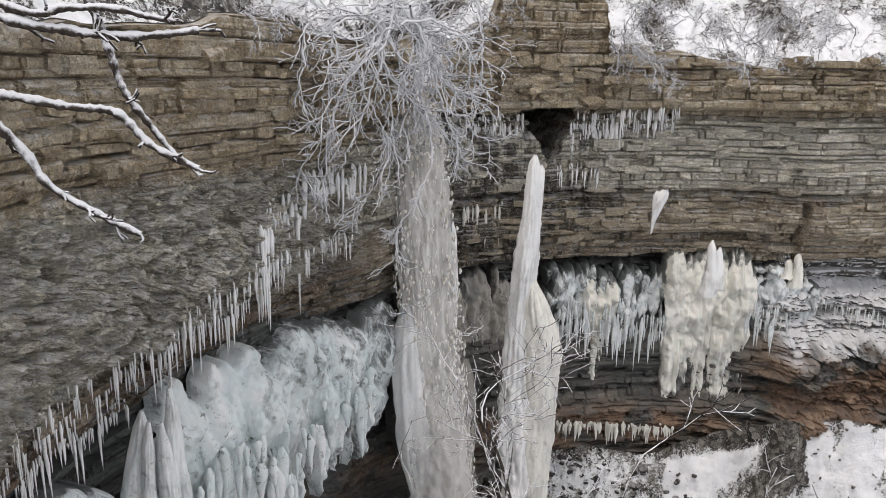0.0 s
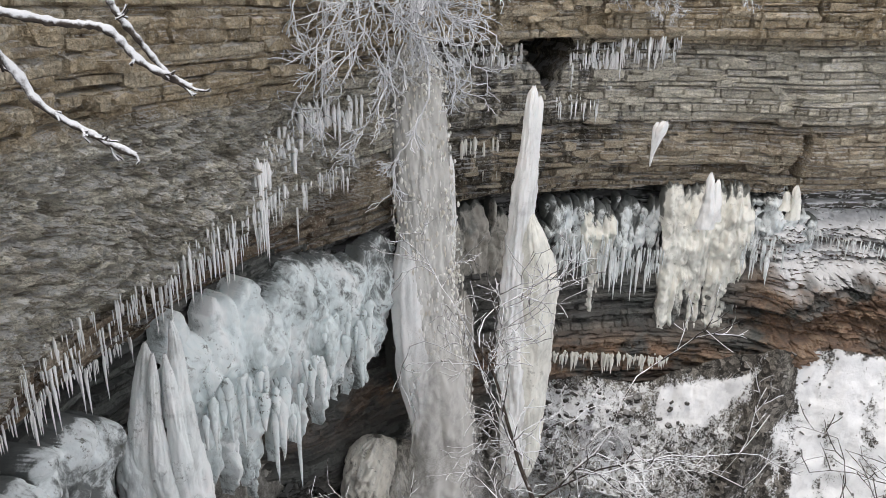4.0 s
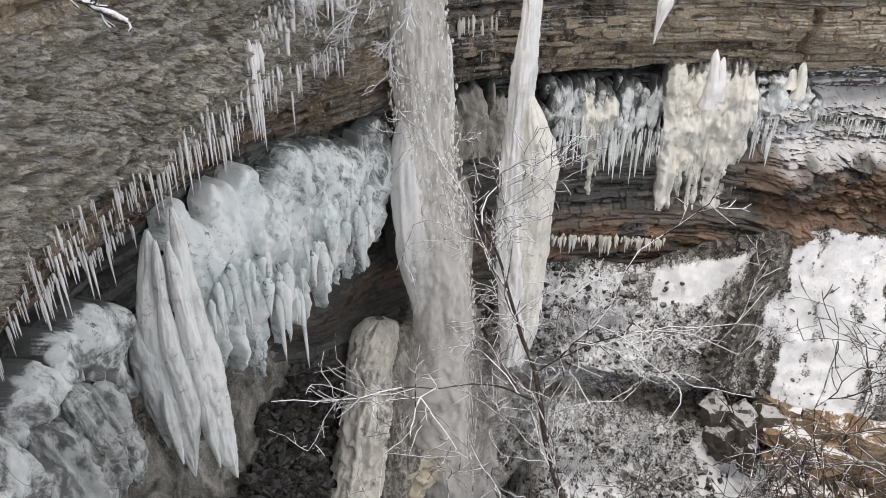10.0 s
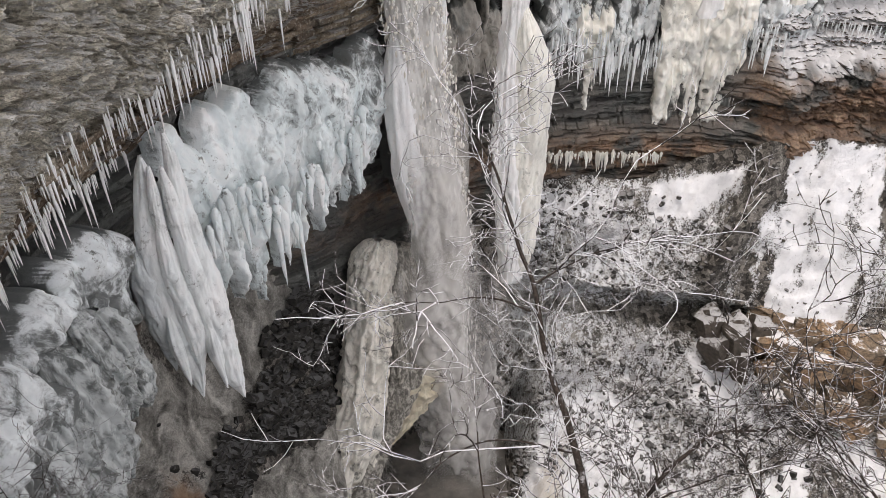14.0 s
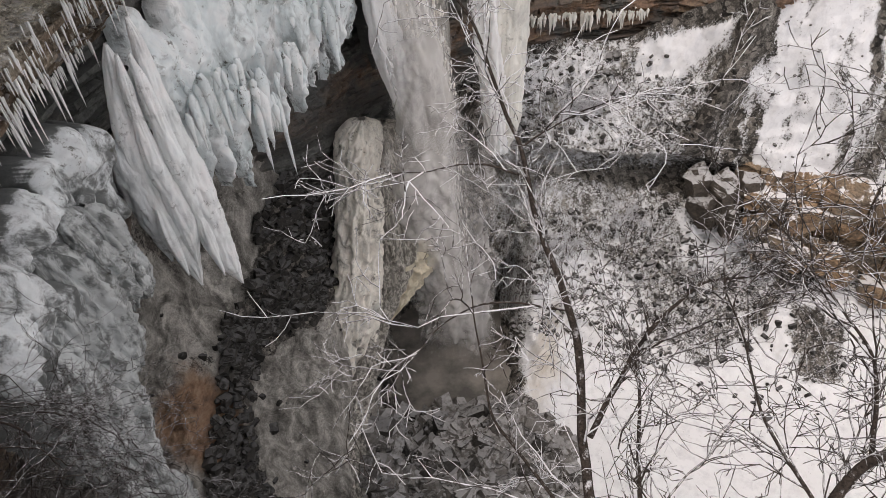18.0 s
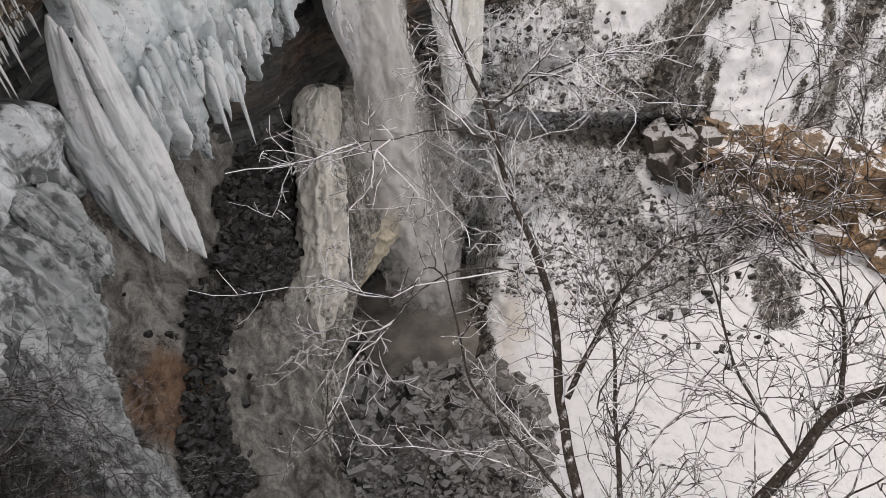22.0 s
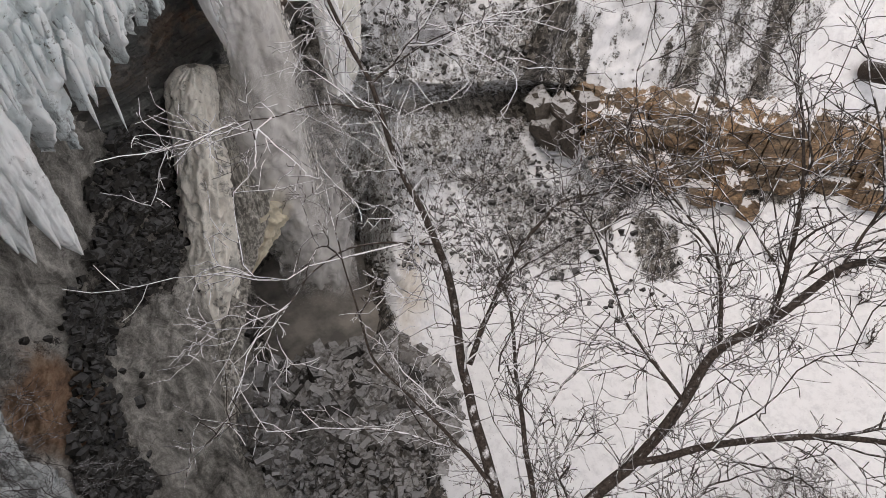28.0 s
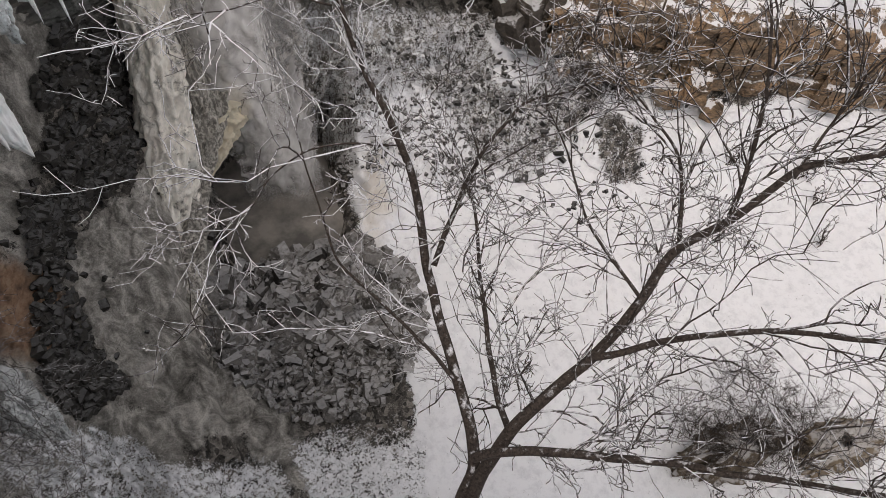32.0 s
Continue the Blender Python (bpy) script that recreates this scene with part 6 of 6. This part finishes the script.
# the bare tree that leans out below the lookout
limb_tree("bare_tree", "bare frosted tree leaning out below the lookout", [
    ([(0.5, 0.55, -5.6), (0.6, 0.95, -4.75), (0.79, 1.2, -4.48), (0.81, 1.73, -4.3), (0.81, 2.2, -4.08), (0.86, 2.68, -3.76), (0.78, 3.0, -3.4), (0.66, 3.35, -3.05), (0.6, 3.62, -2.72), (0.49, 3.81, -2.46), (0.4, 4.0, -2.16), (0.27, 4.11, -1.95)], 0.05, 0.007),
    ([(0.58, 0.9, -4.8), (0.97, 1.17, -4.24), (1.52, 1.38, -4.01), (1.87, 1.54, -3.79), (2.11, 1.7, -3.58), (2.41, 1.71, -3.38), (2.75, 1.73, -3.08), (3.05, 1.58, -2.86), (3.4, 1.5, -2.6)], 0.047, 0.012),
    ([(1.52, 1.38, -4.01), (2.0, 1.27, -3.82), (2.43, 1.09, -3.62), (2.81, 0.8, -3.4), (3.2, 0.5, -3.2)], 0.022, 0.01),
    ([(0.74, 1.12, -4.3), (0.89, 1.08, -4.18), (1.21, 0.94, -4.13), (1.73, 0.66, -3.99), (2.47, 0.15, -3.63)], 0.03, 0.014),
    ([(1.0, 1.2, -4.3), (1.03, 1.5, -4.4), (1.06, 1.66, -4.38), (1.14, 2.14, -4.14), (1.21, 2.51, -3.91), (1.19, 2.76, -3.73)], 0.022, 0.008),
    ([(0.87, 2.28, -4.02), (1.16, 2.61, -3.72), (1.55, 2.84, -3.4), (1.98, 2.77, -3.21)], 0.02, 0.006),
    ([(2.19, 1.75, -3.63), (2.31, 2.1, -3.36), (2.22, 2.43, -3.19), (2.09, 2.68, -3.07)], 0.014, 0.005),
    ([(2.46, 1.75, -3.45), (2.68, 2.06, -3.09), (2.8, 2.4, -2.7), (2.81, 2.64, -2.45)], 0.017, 0.006),
    ([(0.78, 1.6, -4.24), (0.52, 2.0, -4.0), (0.28, 2.37, -3.82), (0.24, 2.69, -3.59), (0.22, 2.96, -3.37)], 0.013, 0.004),
    ([(0.6, 3.5, -2.9), (0.32, 3.57, -2.83), (-0.24, 3.55, -2.85)], 0.008, 0.003),
    ([(0.8, 2.9, -3.55), (0.4, 3.0, -3.5), (0.05, 2.9, -3.55), (-0.2, 2.75, -3.7)], 0.009, 0.003),
    ([(1.9, 1.55, -3.77), (1.75, 2.0, -3.6), (1.7, 2.4, -3.35), (1.6, 2.6, -3.1)], 0.012, 0.004),
    ([(0.6, 3.6, -2.75), (0.95, 3.65, -2.6), (1.2, 3.6, -2.45)], 0.008, 0.003),
    ([(2.7, 1.7, -3.1), (3.1, 1.95, -2.85), (3.5, 2.0, -2.6)], 0.01, 0.004),
], -0.1, 501, 0.9, 3, 8, tfrost=0.14, rtwig=0.0085, kids=3, least=0.0026, shrink=0.62, zig=0.2, spread=0.8, share=(0.55, 1, 1, 1, 1, 1.1, 1.1, 1.1, 0.2, 0.05, 0.05, 0.9, 0.7, 1.1))

# frosted branches of a tree beside the lookout
limb_tree("overhanging_branches", "thick hoar-frosted branches hanging in front of the cliff", [
    ([(-2.1, 1.2, 0.95), (-1.6, 1.75, 0.45), (-1.2, 2.04, -0.04), (-1.1, 2.08, -0.21), (-0.98, 2.12, -0.3), (-0.89, 2.15, -0.36)], 0.022, 0.008),
    ([(-1.3, 1.6, 0.9), (-0.98, 2.0, 0.5), (-0.94, 2.07, 0.31), (-0.91, 2.09, 0.19), (-0.87, 2.1, 0.05), (-0.77, 2.14, -0.1), (-0.7, 2.15, -0.16)], 0.018, 0.006),
    ([(-1.9, 1.4, 0.4), (-1.25, 1.8, 0.08), (-1.09, 1.88, 0.06), (-0.97, 1.95, 0.03), (-0.85, 2.0, 0.01), (-0.76, 2.03, -0.08), (-0.66, 2.06, -0.14)], 0.015, 0.008),
    ([(-1.7, 1.4, 0.5), (-1.05, 1.78, 0.26), (-0.9, 1.87, 0.22), (-0.77, 1.93, 0.21), (-0.61, 1.99, 0.23)], 0.014, 0.008),
    ([(-1.6, 1.5, 0.5), (-1.02, 1.8, 0.27), (-0.89, 1.87, 0.27), (-0.8, 1.91, 0.28), (-0.67, 1.97, 0.25)], 0.012, 0.006),
], 0.46, 502, 0.09, 1, 6, category="branches", sub="branch", rtwig=0.007, kids=3, least=0.004, lump=0.7)


def shrub(label, root, tips, thick, frost, seed, twig, per, levels=2, droop=0.3, bow=0.35, loose=0.15, rtwig=0.012, kids=4, least=0.007):
    rng = np.random.RandomState(seed)
    limbs = []
    for t in tips:
        b = np.array(t)
        a = np.array(root) + rng.normal(0, 1, 3) * loose * np.array([1, 1, 0.4]) + (b - np.array(root)) * rng.uniform(0, 0.25) * np.array([1, 1, 0])
        g = np.linalg.norm(b - a)
        mid = (a + b) / 2 + np.array([0, 0, bow * g * rng.uniform(0.2, 0.7)]) + rng.normal(0, 0.1 * g, 3)
        q1, q2 = (a + mid) / 2 + rng.normal(0, 0.06 * g, 3), (mid + b) / 2 + rng.normal(0, 0.07 * g, 3)
        limbs.append(([tuple(a), tuple(q1), tuple(mid), tuple(q2), tuple(b)], thick * rng.uniform(0.5, 1.1), thick * 0.35))
    return limb_tree("frosted_shrub", label, limbs, frost, seed, twig, levels, per, droop, "shrub", "stem", rtwig=rtwig, kids=kids, wobble=0.05, least=least)


root = tuple(aim(-5.6, -4.0, 18.6))
shrub("big hoar-frosted shrub hanging over the waterfall's lip", root, [tuple(aim(t, d, dd)) for t, d, dd in
      ((-12.8, 5.5, 17.6), (-11.5, 8.0, 17.4), (-9.5, 9.0, 17.6), (-8.0, 7.0, 17.6), (-6.6, 10.5, 17.8), (-5.0, 8.0, 17.9), (-3.6, 6.0, 18.2), (-2.0, 3.5, 18.4), (0.6, 5.0, 18.6), (2.0, 3.0, 18.8), (2.6, 0.2, 18.8), (3.0, -0.6, 18.8), (1.6, 6.5, 18.6), (2.4, 4.6, 18.7), (1.0, 1.5, 18.6), (0.5, -1.5, 18.6), (-1.5, -2.5, 18.4), (-4.0, -3.5, 18.2), (-9.5, 1.0, 17.6), (-6.0, 2.0, 17.6), (-3.0, 1.0, 18.0), (-10.5, -5.5, 18.0), (-7.5, -7.5, 18.2), (-4.0, 12.5, 18.2), (-12.0, 0.0, 17.8), (0.0, 1.0, 18.5))], 0.042, 0.8, 511, 1.3, 2.4, 2, 0.12, 0.7, 0.7, 0.024, 3, 0.0135)
for k, (t, d, dd, n, sp) in enumerate(((1.5, -5.0, 22.6, 7, 1.2), (12.8, -3.0, 24.6, 10, 1.9), (14.5, -2.4, 24.8, 9, 1.6), (20.5, -2.6, 25.2, 8, 1.4), (22.6, -2.9, 25.6, 8, 1.4), (24.6, -3.6, 26.4, 8, 1.5), (28.5, -3.0, 27.6, 9, 1.6), (31.5, -3.2, 28.6, 8, 1.5), (-14.5, -4.2, 16.8, 6, 0.9), (18.0, -4.2, 26.0, 8, 1.5), (4.5, -6.0, 24.2, 7, 1.4))):
    rg = np.random.RandomState(530 + k)
    r0 = aim(t, d, dd)
    tips = [tuple(np.array(r0) + np.array([rg.uniform(-1, 1) * sp, rg.uniform(-1.0, 0.4) * sp, rg.uniform(-0.9, 0.6) * sp])) for _ in range(n)]
    shrub("small hoar-frosted shrub on the snowy cliff edge", tuple(r0), tips, 0.02, 0.6, 540 + k, 0.45, 4, 2, 0.3, 0.3, 0.35)

for k, (t, dd, sp) in enumerate(((13.5, 24.4, 0.9), (15.0, 24.8, 1.0), (17.0, 25.0, 0.8), (11.5, 22.2, 0.7), (14.0, 22.6, 0.8), (20.0, 24.0, 0.8))):
    rg = np.random.RandomState(610 + k)
    foot = at(t, dd, 0)
    foot.z = resting(foot.x, foot.y) or ground_at(t, dd)
    shrub("low hoar-frosted bush on the debris slope", tuple(foot), [tuple(np.array(foot) + np.array([rg.uniform(-1, 1) * sp, rg.uniform(-1, 0.5) * sp, rg.uniform(0.2, 1.0) * sp])) for _ in range(9)], 0.018, 0.6, 620 + k, 0.4, 5, 2, 0.0, 0.1, 0.15)

rg = np.random.RandomState(560)
shrub("tangled bare grey brush clinging to the icy slope", tuple(at(-56, 7.0, -6.5)), [tuple(aim(rg.uniform(-44, -33.5), rg.uniform(44, 60), rg.uniform(6.5, 9.0))) for _ in range(18)], 0.014, 0.1, 561, 1.3, 2.4, 2, 0.15, 0.15, 0.9, 0.006, 3, 0.003)

# dead stalks standing out of the snow of the gorge floor
for k, (t, d0, d1, dd) in enumerate(((58.6, 43.2, 46.8, 28.2), (59.2, 38.0, 40.8, 33.2), (60.8, 44.5, 46.5, 27.6), (52.0, 45.5, 46.8, 26.5), (63.5, 47.0, 48.4, 25.6))):
    foot = aim(t, d1, dd)
    foot.z = ground_at(t, dd)
    rg = np.random.RandomState(570 + k)
    shrub("dark dead stalks standing in snow", tuple(foot), [tuple(np.array(foot) + np.array([rg.uniform(-0.3, 0.3), rg.uniform(-0.3, 0.3), rg.uniform(0.6, 2.0)])) for _ in range(6)], 0.03, -0.15, 580 + k, 0.3, 3, 1, 0.0, 0.1, 0.12, 0.014, 3, 0.008)

# the eroded bank with brush near the stream bed
EARTH = block_stone("brown_earth", (0.03, 0.024, 0.018), (0.12, 0.095, 0.066), (0.3, 0.24, 0.165), 0.5)
bank = tagged(empty("earth_bank"), "eroded brown earth bank overhung by snow and brush", "bank")
ice_limb("body", [(*aim(73, 60, 15.0).xy, -25.7, 0.3, 0.2), (*aim(73, 60, 15.0).xy, -25.85, 1.5, 0.6), (*aim(73, 60, 14.8).xy, -26.5, 1.8, 0.8), (*aim(73, 60, 14.6).xy, -27.6, 2.0, 0.9)], EARTH, bank, 591, 0.3, 110, 80, knob=0.3)
ice_limb("far_body", [(*aim(80, 55, 18.0).xy, -25.5, 0.3, 0.2), (*aim(80, 55, 18.0).xy, -25.7, 1.5, 0.6), (*aim(80, 55, 18.0).xy, -26.4, 1.8, 0.9), (*aim(80, 55, 18.0).xy, -27.6, 2.0, 1.0)], EARTH, bank, 593, 0.3, 110, 80, knob=0.3)
rg = np.random.RandomState(595)
for k, (t, dd) in enumerate(((69, 14.2), (73, 15.5), (77, 17.0), (66, 15.5), (71, 14.0), (80, 18.0), (75, 16.0), (68, 13.4), (70, 16.4), (74, 14.4), (78, 16.0))):
    foot = at(t, dd, -26.0)
    shrub("bare thorny brush on the earth bank", tuple(foot), [tuple(np.array(foot) + np.array([rg.uniform(-1.5, 1.5), rg.uniform(-1.5, 1.5), rg.uniform(0.3, 1.6)])) for _ in range(9)], 0.016, -0.12, 600 + k, 0.7, 4, 2, 0.0, 0.15, 0.3, 0.007, 4, 0.004)

# a snow-covered log lodged on the slope
log = tagged(empty("fallen_log"), "dark fallen log capped with snow on the slope", "log")
v, f = tubes(np.array([[tuple(aim(51.4, 30.2, 31.2)), tuple(aim(53.0, 30.0, 30.8)), tuple(aim(55, 29.6, 30.4)), tuple(aim(57, 29.4, 30.0))]]), np.array([0.42]), np.array([0.38]), 12)
wood("stem", v, f, log, -0.05)
